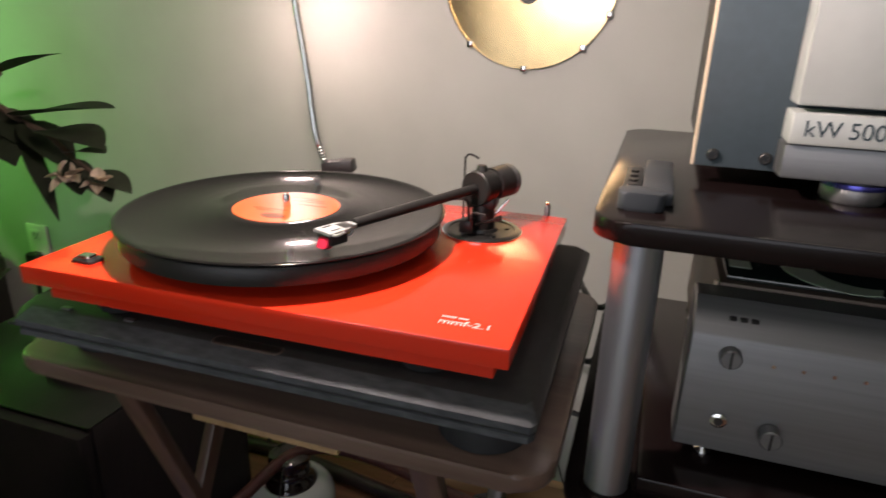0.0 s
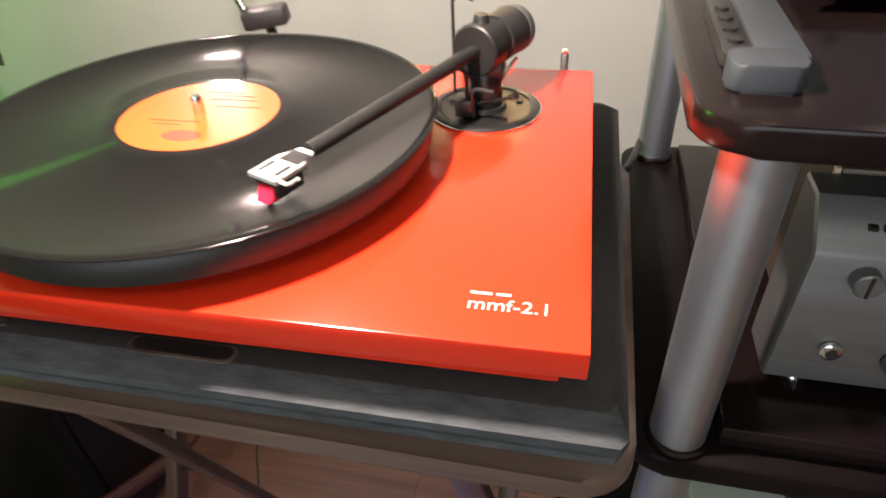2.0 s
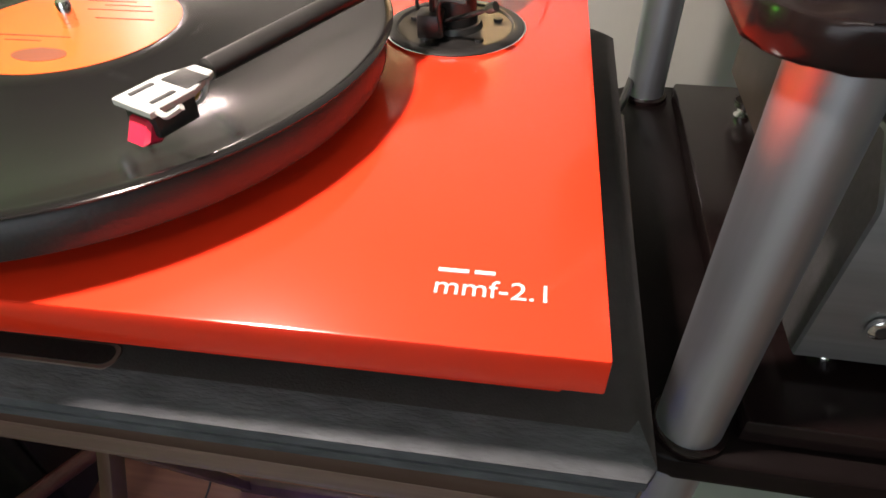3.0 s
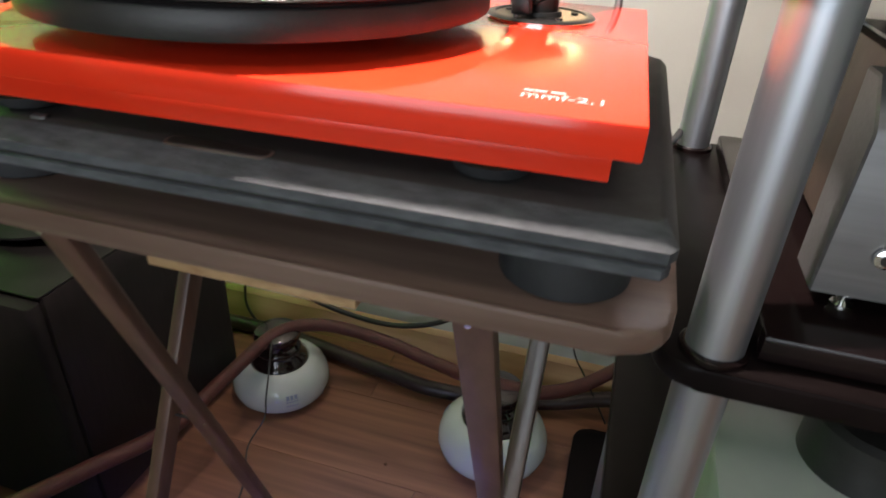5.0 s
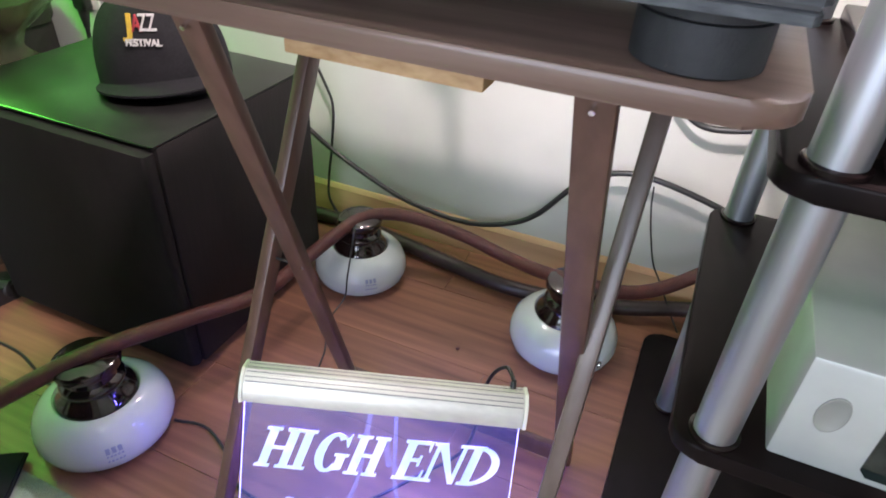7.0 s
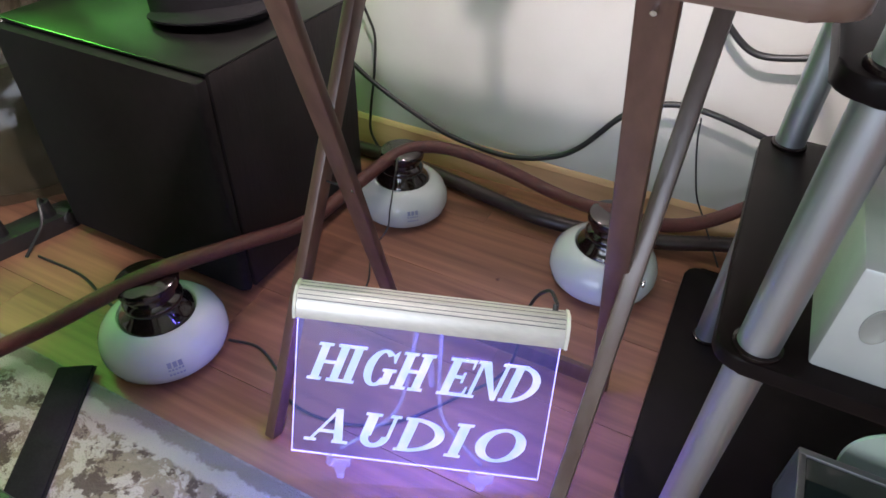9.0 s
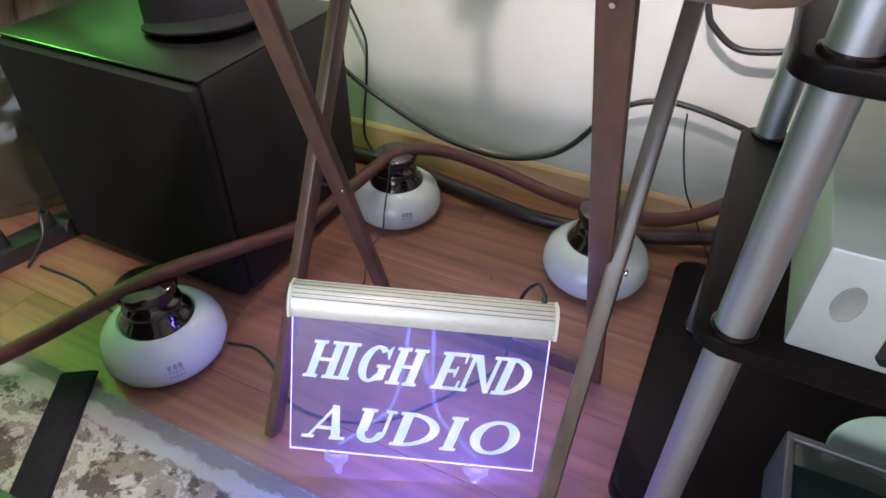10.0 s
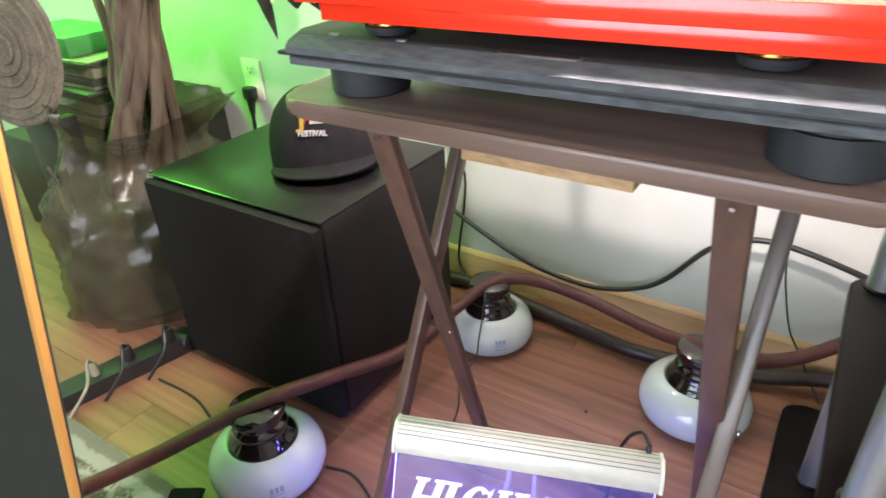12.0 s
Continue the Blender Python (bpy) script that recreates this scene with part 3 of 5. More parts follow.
top_layer = part("top_layer", layer(0.7885, BZ1, 0.0, 0.008), BOARD, board)
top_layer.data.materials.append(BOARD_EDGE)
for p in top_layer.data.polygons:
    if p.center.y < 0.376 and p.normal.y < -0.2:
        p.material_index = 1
low_layer = part("bottom_layer", layer(BZ0, 0.7865, 0.0015, 0.0025), BOARD, board)
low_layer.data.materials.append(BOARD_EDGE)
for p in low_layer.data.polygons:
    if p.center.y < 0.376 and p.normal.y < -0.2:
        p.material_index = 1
part("core", box(-0.536, -0.068, 0.368, 0.736, 0.7860, 0.7890), BLACK_SATIN, board)
slot = part("slot_rim", rounded(-0.332, -0.268, 0.3785, 0.3905, BZ1 - 0.002, BZ1 + 0.0004, 0.005), SCUFF_GLARE, board, "worn grey rim of a slot")
part("slot_recess", rounded(-0.330, -0.270, 0.3800, 0.3895, BZ1 + 0.0001, BZ1 + 0.0008, 0.0045), BLACK_SATIN, slot)
for x, y in ((-0.484, 0.385), (-0.417, 0.386)):
    part("peg", rounded(x - 0.005, x + 0.005, y - 0.0024, y + 0.0024, BZ1 - 0.001, BZ1 + 0.0016, 0.0018), SILVER, board, "small bright worn fleck")

# ---- turntable ----
PZ = 0.846
PX0, PX1, PY0, PY1 = -0.512, -0.090, 0.373, 0.690
CX, CY = -0.337, 0.514
deck = thing("turntable", (-0.30, 0.53, BZ1), "glossy red belt-drive turntable playing a record, on a black board", "turntable")
part("plinth", box(PX0, PX1, PY0, PY1, PZ - 0.0165, PZ, 0.0012), RED, deck, "glossy red lacquered plinth")
part("lower_plinth", box(PX0 + 0.018, PX1 - 0.012, PY0 + 0.010, PY1 - 0.02, PZ - 0.031, PZ - 0.0167, 0.001), RED, deck)
for x, y in ((-0.160, 0.412), (-0.445, 0.412), (-0.300, 0.650)):
    foot = part("foot", lathe((x, y, BZ1), [(0.015, 0.0), (0.0200, 0.002), (0.0212, 0.005), (0.0218, 0.0080)]), BLACK_RUBBER, deck)
    part("foot_collar", lathe((x, y, BZ1 + 0.0080), [(0.0185, 0.0), (0.0190, 0.0010), (0.0180, 0.0020), (0.0190, 0.0030), (0.0180, 0.0055)]), BRASS, foot, "gold-coloured foot collar")
part("platter", lathe((CX, CY, PZ + 0.0120), [(0.135, 0.0), (0.146, 0.001), (0.1465, 0.002), (0.1465, 0.0150), (0.1455, 0.0164)], 96), BLACK_SATIN, deck, "heavy black platter")
part("sub_platter", lathe((CX, CY, PZ), [(0.060, 0.0), (0.060, 0.0122)]), BLACK_RUBBER, deck)
part("felt_mat", lathe((CX, CY, PZ + 0.0284), [(0.144, 0.0), (0.1445, 0.0018), (0.143, 0.0026)], 96), GRILLE, deck)
part("spindle", lathe((CX, CY, PZ + 0.0305), [(0.0036, 0.0), (0.0036, 0.012), (0.0030, 0.0145), (0.0015, 0.0155)], 16), CHROME, deck, "polished metal spindle")
switch = part("switch", rounded(-0.4785, -0.4555, 0.3935, 0.4095, PZ, PZ + 0.0025, 0.003, 0.0008), BLACK_SATIN, deck)
part("rocker", box(-0.4735, -0.4605, 0.3965, 0.4065, PZ + 0.002, PZ + 0.0062, 0.0015), CHROME, switch, "shiny rocker")
lettering("model_lettering", "mmf-2.1", 0.0112, Matrix.Translation((-0.1470, 0.3945, PZ + 0.0003)), WHITE_PRINT, deck, 0.0001, wide=0.0370, label="white printed model lettering")
for k, (a, b) in enumerate(((0, 0.0105), (0.0125, 0.0195))):
    part("brand_bar", box(-0.1470 + a, -0.1470 + b, 0.4048, 0.4066, PZ + 0.0002, PZ + 0.0005), WHITE_PRINT, deck)
for x in (-0.114, -0.197):
    pin = part("hinge_pin", cyl((x, 0.700, PZ - 0.012), (x, 0.700, PZ + (0.010 if x > -0.15 else 0.016)), 0.0032, seg=12, bevel=0.001), SILVER, deck, "short metal lid hinge post")
    part("hinge_cap", cyl((x, 0.700, PZ + (0.010 if x > -0.15 else 0.016)), (x, 0.700, PZ + (0.0125 if x > -0.15 else 0.0185)), 0.0026, seg=12), CHROME, pin)

# tonearm
AX, AY = -0.168, 0.610
arm = part("tonearm", cyl((AX, AY, PZ + 0.004), (AX, AY, PZ + 0.030), 0.0130, 0.0115, bevel=0.001), BLACK_METAL, deck, "black tonearm with headshell and counterweight")
part("arm_base", lathe((AX, AY, PZ), [(0.040, 0.0), (0.0405, 0.0015), (0.0385, 0.0028), (0.034, 0.0030), (0.033, 0.0018), (0.016, 0.0018), (0.015, 0.005)], 48), BLACK_METAL, arm, "round black arm base with bright rim")
part("base_rim", lathe((AX, AY, PZ + 0.0001), [(0.0412, 0.0), (0.0412, 0.0011), (0.0403, 0.0013)], 48), CHROME, arm)
for k in range(5):
    a = radians(20 + 72 * k)
    part("screw", cyl((AX + 0.026 * math.cos(a), AY + 0.026 * math.sin(a), PZ + 0.001), (AX + 0.026 * math.cos(a), AY + 0.026 * math.sin(a), PZ + 0.0034), 0.0026, seg=10), SILVER if k % 2 else BLACK_SATIN, arm)
HEAD = Vector((-0.2455, 0.432, PZ + 0.0470))
PIV = Vector((AX + 0.002, AY + 0.004, PZ + 0.0475))
along = (PIV - HEAD).normalized()
across = Vector((along.y, -along.x, 0)).normalized()
part("yoke", box(AX - 0.014, AX + 0.014, AY - 0.010, AY + 0.012, PZ + 0.026, PZ + 0.038, 0.002), BLACK_METAL, arm)
part("gimbal_ring", placed(lathe((0, 0, -0.010), [(0.0165, 0.0), (0.0178, 0.0015), (0.0178, 0.0165), (0.0165, 0.018)], 32), Matrix.Translation(PIV - along * 0.010) @ along.to_track_quat("Z", "Y").to_matrix().to_4x4()), BLACK_METAL, arm)
part("bearing_cap", cyl(PIV + Vector((0, 0, 0.017)) - along * 0.010, PIV + Vector((0, 0, 0.0225)) - along * 0.010, 0.0060, 0.0045), BLACK_METAL, arm)
part("arm_tube", cyl(HEAD + along * 0.020, PIV, 0.0042, 0.0050, seg=20), BLACK_METAL, arm, "slim dark arm tube")
cw0, cw1 = PIV + along * 0.006, PIV + along * 0.035
weight = part("counterweight", cyl(cw0, cw1, 0.0168, seg=40, bevel=0.0025), BLACK_SATIN, arm)
part("weight_rim", cyl(cw1 - along * 0.005, cw1 + along * 0.001, 0.0173, seg=40, bevel=0.001), SILVER, weight, "bright worn rim")
part("weight_dial", cyl(cw0 - along * 0.006, cw0, 0.0150, seg=40, bevel=0.001), BLACK_METAL, weight)
part("antiskate_post", cyl((AX + 0.006, AY + 0.022, PZ + 0.010), (AX + 0.020, AY + 0.030, PZ + 0.028), 0.0016, seg=8), CHROME, arm)
part("weight_rod", cyl((AX - 0.026, AY + 0.020, PZ + 0.004), (AX - 0.026, AY + 0.020, PZ + 0.072), 0.0012, seg=8), BLACK_METAL, arm, "thin upright wire rod")
part("weight_arm", tube([(AX - 0.026, AY + 0.020, PZ + 0.070), (AX - 0.022, AY + 0.022, PZ + 0.074), (AX - 0.012, AY + 0.024, PZ + 0.070)], 0.0011, 8, 5), BLACK_METAL, arm)
part("lift_block", box(AX - 0.018, AX - 0.004, AY - 0.026, AY - 0.012, PZ + 0.004, PZ + 0.017, 0.0012), BLACK_METAL, arm)
part("lift_rest", tube([(AX - 0.036, AY - 0.014, PZ + 0.035), (AX - 0.026, AY - 0.022, PZ + 0.037), (AX - 0.012, AY - 0.020, PZ + 0.036), (AX - 0.010, AY - 0.019, PZ + 0.016)], 0.0015, 8), BLACK_METAL, arm)
part("lift_lever", tube([(AX - 0.004, AY - 0.018, PZ + 0.011), (AX + 0.012, AY - 0.030, PZ + 0.020), (AX + 0.026, AY - 0.038, PZ + 0.028)], lambda s: 0.0013 + 0.0014 * (s > 0.8), 8), BLACK_METAL, arm)
part("armrest", tube([(AX - 0.004, AY - 0.026, PZ + 0.006), (AX - 0.004, AY - 0.030, PZ + 0.026), (AX + 0.010, AY - 0.032, PZ + 0.027)], 0.0013, 8), BLACK_METAL, arm)
hm = Matrix((across, along, Vector((0, 0, 1)))).transposed().to_4x4()
hm.translation = HEAD
shell = part("headshell", placed(prism([(-0.0095, -0.013), (0.0095, -0.013), (0.0095, 0.006), (0.0045, 0.019), (-0.0045, 0.019), (-0.0095, 0.006)], Matrix.Translation((0, 0, -0.0015)), 0.003, 0.0005), hm), WHITE_METAL, arm, "pale metal headshell")
for x in (-0.0055, 0.0055):
    part("screw_slot", placed(box(x - 0.0012, x + 0.0012, -0.009, 0.001, 0.0014, 0.0020, 0.0004), hm), BLACK_SATIN, shell)
part("wire_recess", placed(box(-0.0055, 0.0080, 0.004, 0.0145, 0.0013, 0.0019, 0.0003), hm), BLACK_SATIN, shell)
for k, x in enumerate((-0.003, 0.0, 0.003, 0.006)):
    part("lead_wire", placed(tube([(x, 0.0145, 0.000), (x * 1.15, 0.010, -0.005), (x, 0.0055, -0.006)], 0.0008, 6, 5), hm), (YELLOW_THREAD, WHITE_THREAD, YELLOW_THREAD, WHITE_THREAD)[k], shell)
part("finger_lift", placed(tube([(0.0095, -0.010, 0), (0.016, -0.011, 0.001), (0.022, -0.009, 0.005)], 0.0011, 6, 5), hm), WHITE_METAL, shell)
cart = part("cartridge", placed(box(-0.0080, 0.0080, -0.011, 0.0065, -0.0105, -0.0017, 0.001), hm), BLACK_SATIN, arm, "small cartridge with red stylus body")
part("stylus_body", placed(prism([(-0.0160, -0.0118), (-0.0090, -0.0135), (-0.001, -0.0085), (-0.006, -0.0032), (-0.0120, -0.0042)], Matrix.Translation((-0.0055, 0, 0)) @ Matrix(((0, 0, 1, 0), (1, 0, 0, 0), (0, 1, 0, 0), (0, 0, 0, 1))), 0.011, 0.0014), hm), RED_PLASTIC, cart, "translucent red stylus holder")

# record
RZ = PZ + 0.0312
record = thing("vinyl_record", (CX, CY, RZ), "black vinyl record with an orange label on the platter", "record")
disc = new("disc", mesh_of("disc", lathe((0, 0, 0), [(0.1495, 0.0), (0.1508, 0.0006), (0.1510, 0.0011), (0.1500, 0.0018), (0.1455, 0.0016), (0.1452, 0.0014), (0.0605, 0.0014), (0.0600, 0.0017), (0.0520, 0.0017)], 128), VINYL))
disc.parent = record
part("label", lathe((CX, CY, RZ + 0.0013), [(0.0500, 0.0), (0.0500, 0.0007)], 64), LABEL_ORANGE, record, "orange paper label with small dark print")
part("label_badge", placed(lathe((0, 0, 0), [(0.012, 0.0), (0.012, 0.0002)], 32), Matrix.Translation((CX + 0.004, CY - 0.031, RZ + 0.0020)) @ Matrix.Diagonal((1.05, 0.55, 1, 1))), LABEL_DARK, record)
for dx, dy, w in ((-0.028, -0.013, 0.035), (-0.022, -0.018, 0.018), (0.006, 0.010, 0.030), (-0.004, 0.020, 0.034), (0.002, 0.026, 0.024), (-0.010, 0.031, 0.026)):
    part("label_print", box(CX + dx, CX + dx + w, CY + dy, CY + dy + 0.0010, RZ + 0.0020, RZ + 0.0022), LABEL_DARK, record)

# the deck stands a little askew on its board
def askew(ob, degrees, x, y):
    ob.matrix_basis = Matrix.Translation((x, y, 0)) @ pose(0, 0, 0, 0, 0, degrees) @ Matrix.Translation((-x, -y, 0)) @ ob.matrix_basis


askew(deck, 1.5, -0.090, 0.690)
askew(record, 1.5, -0.090, 0.690)
askew(board, 0.8, -0.064, 0.740)

# ---- gooseneck lamp behind the turntable ----
glamp = thing("gooseneck_lamp", (-0.39, 0.765, TZ), "metal gooseneck lamp clamped at the table's back edge, lit", "lamp")
part("clamp", box(-0.404, -0.380, 0.738, 0.764, TZ - 0.030, TZ + 0.030, 0.004), BLACK_SATIN, glamp, "black clamp block")
part("clamp_head", placed(box(-0.022, 0.022, -0.012, 0.012, -0.009, 0.009, 0.004), Matrix.Translation((-0.405, 0.752, 0.861)) @ pose(0, 0, 0, 0, -8, 12)), BLACK_SATIN, glamp)
part("clamp_post", cyl((-0.393, 0.755, TZ + 0.02), (-0.405, 0.755, 0.858), 0.005), BLACK_SATIN, glamp)
neck = [(-0.420, 0.752, 0.852), (-0.436, 0.750, 0.90), (-0.447, 0.752, 0.98), (-0.462, 0.756, 1.065), (-0.470, 0.745, 1.18), (-0.455, 0.700, 1.29), (-0.405, 0.600, 1.375), (-0.335, 0.485, 1.395), (-0.280, 0.420, 1.365), (-0.265, 0.400, 1.315)]
part("gooseneck", tube(neck, 0.0046, 10, 24, ridges=0.09), CHROME, glamp, "ribbed chrome flexible neck")
part("gooseneck", tube([(-0.470, 0.745, 1.18), (-0.50, 0.83, 1.235), (-0.58, 0.96, 1.215), (-0.645, 1.04, 1.145), (-0.654, 1.049, 1.12)], 0.0046, 10, 14, ridges=0.09), CHROME, glamp, "ribbed chrome flexible neck")
second = Vector((-0.655, 1.050, 1.110))
part("lamp_head", lathe(second + Vector((0, 0, -0.004)), [(0.020, 0.0), (0.021, 0.001), (0.017, 0.030), (0.010, 0.040)], 32), BLACK_SATIN, glamp)
part("bulb", lathe(second + Vector((0, 0, -0.0085)), [(0.008, 0.0), (0.015, 0.002), (0.018, 0.0045)], 24), BULB, glamp, "glowing warm bulb face")
part("lamp_head", lathe(LAMP_AT + Vector((0, 0, -0.012)), [(0.020, 0.0), (0.021, 0.001), (0.017, 0.030), (0.010, 0.040)], 32), BLACK_SATIN, glamp)
part("bulb", lathe(LAMP_AT + Vector((0, 0, -0.0165)), [(0.008, 0.0), (0.015, 0.002), (0.018, 0.0045)], 24), BULB, glamp, "glowing warm bulb face")

# ---- mirror disc on the wall ----
mirror = thing("wall_mirror", (-0.253, WALL_Y, 0.968), "round bronze-tinted mirror with thin brass rim on the wall", "mirror")
MZ, MR = 1.122, 0.154
flat = Matrix.Translation((-0.253, WALL_Y - 0.002, MZ)) @ pose(0, 0, 0, 90)
part("glass", placed(lathe((0, 0, 0.0), [(MR - 0.003, 0.0), (MR - 0.003, 0.006)], 96), flat), MIRROR, mirror)
part("rim", placed(lathe((0, 0, 0.0), [(MR - 0.0025, 0.0), (MR, 0.0), (MR + 0.001, 0.004), (MR, 0.009), (MR - 0.0035, 0.009), (MR - 0.0035, 0.0062)], 96), flat), BRASS, mirror, "thin brass rim")
for a in (270, 312, 338, 228, 90):
    x, z = -0.253 + MR * math.cos(radians(a)), MZ + MR * math.sin(radians(a))
    part("clip", box(x - 0.005, x + 0.005, WALL_Y - 0.015, WALL_Y - 0.001, z - 0.006, z + 0.006, 0.0015), CHROME, mirror, "clear mirror clip")
part("centre_hole", placed(lathe((0, 0, 0.0062), [(0.018, 0.0), (0.018, 0.0012)], 40), Matrix.Translation((0, 0, -0.026)) @ flat), BLACK_SATIN, mirror, "dark round centre")

# ---- equipment rack ----
rack = thing("equipment_rack", (0.22, 0.66, 0), "black gloss shelves on satin aluminium columns", "rack")
COLX, FY, RY, CR = -0.010, 0.475, 0.873, 0.0185
RX1 = 0.50
shelves = ((0.903, 0.920, 0.450, 0.897), (0.656, 0.674, 0.452, 0.897), (0.393, 0.411, 0.452, 0.897))
for z0, z1, y0, y1 in shelves:
    part("shelf", rounded(-0.045, RX1, y0, y1, z0, z1, 0.028, 0.003), BLACK_GLOSS if z0 > 0.8 else SHELF, rack, "black-brown gloss shelf")
part("base_shelf", rounded(-0.073, RX1 + 0.03, 0.505, 1.055, 0.0, 0.032, 0.03, 0.004), SHELF, rack, "matt black base board")
for x in (COLX, RX1 - 0.03):
    for y in (FY, RY):
        for z0, z1 in ((0.674, 0.903), (0.411, 0.656), (0.032 if y > 0.6 else 0.0, 0.393)):
            col = part("column", cyl((x, y, z0), (x, y, z1), CR, seg=40), COLUMN, rack, "satin aluminium column")
            part("collar", lathe((x, y, z0), [(CR + 0.0035, 0.0), (CR + 0.0035, 0.004), (CR + 0.001, 0.0055)], 40), BLACK_GLOSS, col)

# objects on the top shelf
remote = thing("small_metal_block", (-0.012, 0.52, 0.920), "small grey metal block lying on the top shelf", "block")
part("body", box(-0.014, 0.010, 0.505, 0.632, 0.920, 0.931, 0.002), SHELL, remote)
part("end_cap", rounded(-0.030, 0.004, 0.482, 0.506, 0.920, 0.934, 0.006, 0.002), SHELL, remote, "rounded grey end")
part("dial", rounded(-0.029, -0.015, 0.515, 0.606, 0.920, 0.928, 0.003, 0.001), BLACK_SATIN, remote)
for k in range(4):
    part("knob", cyl((-0.022, 0.53 + 0.018 * k, 0.927), (-0.022, 0.53 + 0.018 * k, 0.930), 0.004, seg=14), BLACK_METAL, remote)

amp = thing("power_amplifier", (0.26, 0.72, 0.920), "heavy amplifier with grey side plate and pale front", "amplifier")
part("case", box(0.030, 0.46, 0.612, 0.86, 0.940, 1.20, 0.002), BLACK_SATIN, amp)
plate = part("front_plate", box(0.026, 0.46, 0.600, 0.611, 0.936, 1.20, 0.0008), PLATE_BLUE, amp, "blue-grey anodised plate")
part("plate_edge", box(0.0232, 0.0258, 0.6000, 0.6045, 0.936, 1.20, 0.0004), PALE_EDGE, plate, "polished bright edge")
for x in (0.040, 0.082):
    screw = part("screw", placed(lathe((0, 0, 0), [(0.0052, 0.0), (0.0052, 0.002), (0.0040, 0.0032), (0.0025, 0.0032), (0.0022, 0.0012)], 20), Matrix.Translation((x, 0.600, 0.9465)) @ pose(0, 0, 0, 90)), BLACK_METAL, plate, "recessed hex screw")
panel = part("front_panel", box(0.091, 0.40, 0.565, 0.599, 0.996, 1.20, 0.002), WHITE_METAL, amp, "pale silver front panel")
label_strip = part("name_strip", box(0.090, 0.40, 0.563, 0.599, 0.966, 0.991, 0.002), WHITE_METAL, amp)
part("lower_panel", box(0.089, 0.40, 0.567, 0.599, 0.938, 0.9655, 0.002), SILVER, amp)
lettering("model_lettering", "kW 500", 0.018, Matrix.Translation((0.100, 0.5628, 0.973)) @ pose(0, 0, 0, 90), PLATE_BLUE, label_strip, 0.0002, wide=0.055)
for x, y in ((0.150, 0.592), (0.36, 0.592), (0.150, 0.83), (0.36, 0.83)):
    ft = part("foot", lathe((x, y, 0.920), [(0.022, 0.0), (0.024, 0.003), (0.024, 0.012), (0.020, 0.0185)], 32), SILVER, amp)
    part("foot_ring", lathe((x, y, 0.9325), [(0.0245, 0.0), (0.0250, 0.002), (0.0245, 0.004)], 32), BLUE_RING, ft, "blue anodised ring")

# objects on the middle shelf
slab = thing("black_platform", (0.24, 0.66, 0.674), "black gloss slab under the silver amplifier", "platform")
part("slab", box(0.014, 0.47, 0.466, 0.86, 0.679, 0.698, 0.003), BLACK_GLOSS, slab)
for x, y in ((0.05, 0.50), (0.43, 0.50), (0.05, 0.83), (0.43, 0.83)):
    part("foot", cyl((x, y, 0.674), (x, y, 0.679), 0.016, seg=20), BLACK_RUBBER, slab)
pre = thing("silver_amplifier", (0.26, 0.68, 0.698), "brushed silver amplifier with knobs, on pointed feet", "amplifier")
prof = [(0.503, 0.715), (0.4965, 0.820), (0.4985, 0.824), (0.521, 0.847), (0.545, 0.847), (0.545, 0.715)]
part("fascia", prism(prof, Matrix.Translation((0.039, 0, 0)) @ Matrix(((0, 0, 1, 0), (1, 0, 0, 0), (0, 1, 0, 0), (0, 0, 0, 1))), 0.40, 0.0015), SILVER, pre, "thick brushed aluminium front")
part("chassis", box(0.058, 0.43, 0.546, 0.84, 0.722, 0.850, 0.002), COPPER_SIDE, pre, "bronze-coloured metal case")
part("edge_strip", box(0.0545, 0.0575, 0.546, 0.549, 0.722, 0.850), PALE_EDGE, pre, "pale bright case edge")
part("top_glass", box(0.064, 0.42, 0.552, 0.83, 0.8505, 0.8545, 0.001), DARK_GLASS, pre, "smoked glass lid")
part("paper_tag", box(0.068, 0.085, 0.575, 0.625, 0.8547, 0.8552), PALE_GREEN, pre, "small pale paper sticker")
arc = [(0.16 + 0.05 * math.cos(a), 0.60 + 0.055 * math.sin(a)) for a in (radians(d) for d in range(170, 291, 12))]
arc += [(0.17 + 0.035 * math.cos(a), 0.602 + 0.040 * math.sin(a)) for a in (radians(d) for d in range(290, 169, -12))]
part("lid_window", prism(arc, Matrix.Translation((0, 0, 0.8547)), 0.0006), PALE_GREEN, pre, "pale green crescent in the lid")
facing = pose(0, 0, 0, 90)
for x, z, r in ((0.070, 0.808, 0.0082), (0.110, 0.743, 0.0085)):
    kn = part("knob", placed(lathe((0, 0, 0), [(r, 0.0), (r, 0.011), (r - 0.001, 0.012)], 28), Matrix.Translation((x, 0.4995, z)) @ facing), SILVER, pre, "turned metal knob")
    part("knob_mark", box(x - 0.0008, x + 0.0008, 0.4865, 0.4882, z - r + 0.001, z + r - 0.001), BLACK_SATIN, kn)
jack = part("socket", placed(lathe((0, 0, 0), [(0.0065, 0.0), (0.0065, 0.003), (0.0045, 0.004)], 24), Matrix.Translation((0.071, 0.4995, 0.747)) @ facing), CHROME, pre, "headphone socket")
part("socket_hole", placed(lathe((0, 0, 0), [(0.0036, 0.0), (0.0036, 0.0046)], 16), Matrix.Translation((0.071, 0.4995, 0.747)) @ facing), BLACK_SATIN, jack)
for k in range(5):
    part("indicator", placed(lathe((0, 0, 0), [(0.0020, 0.0), (0.0016, 0.0014)], 12), Matrix.Translation((0.102 + 0.021 * k, 0.4985, 0.804)) @ facing), CHROME, pre)
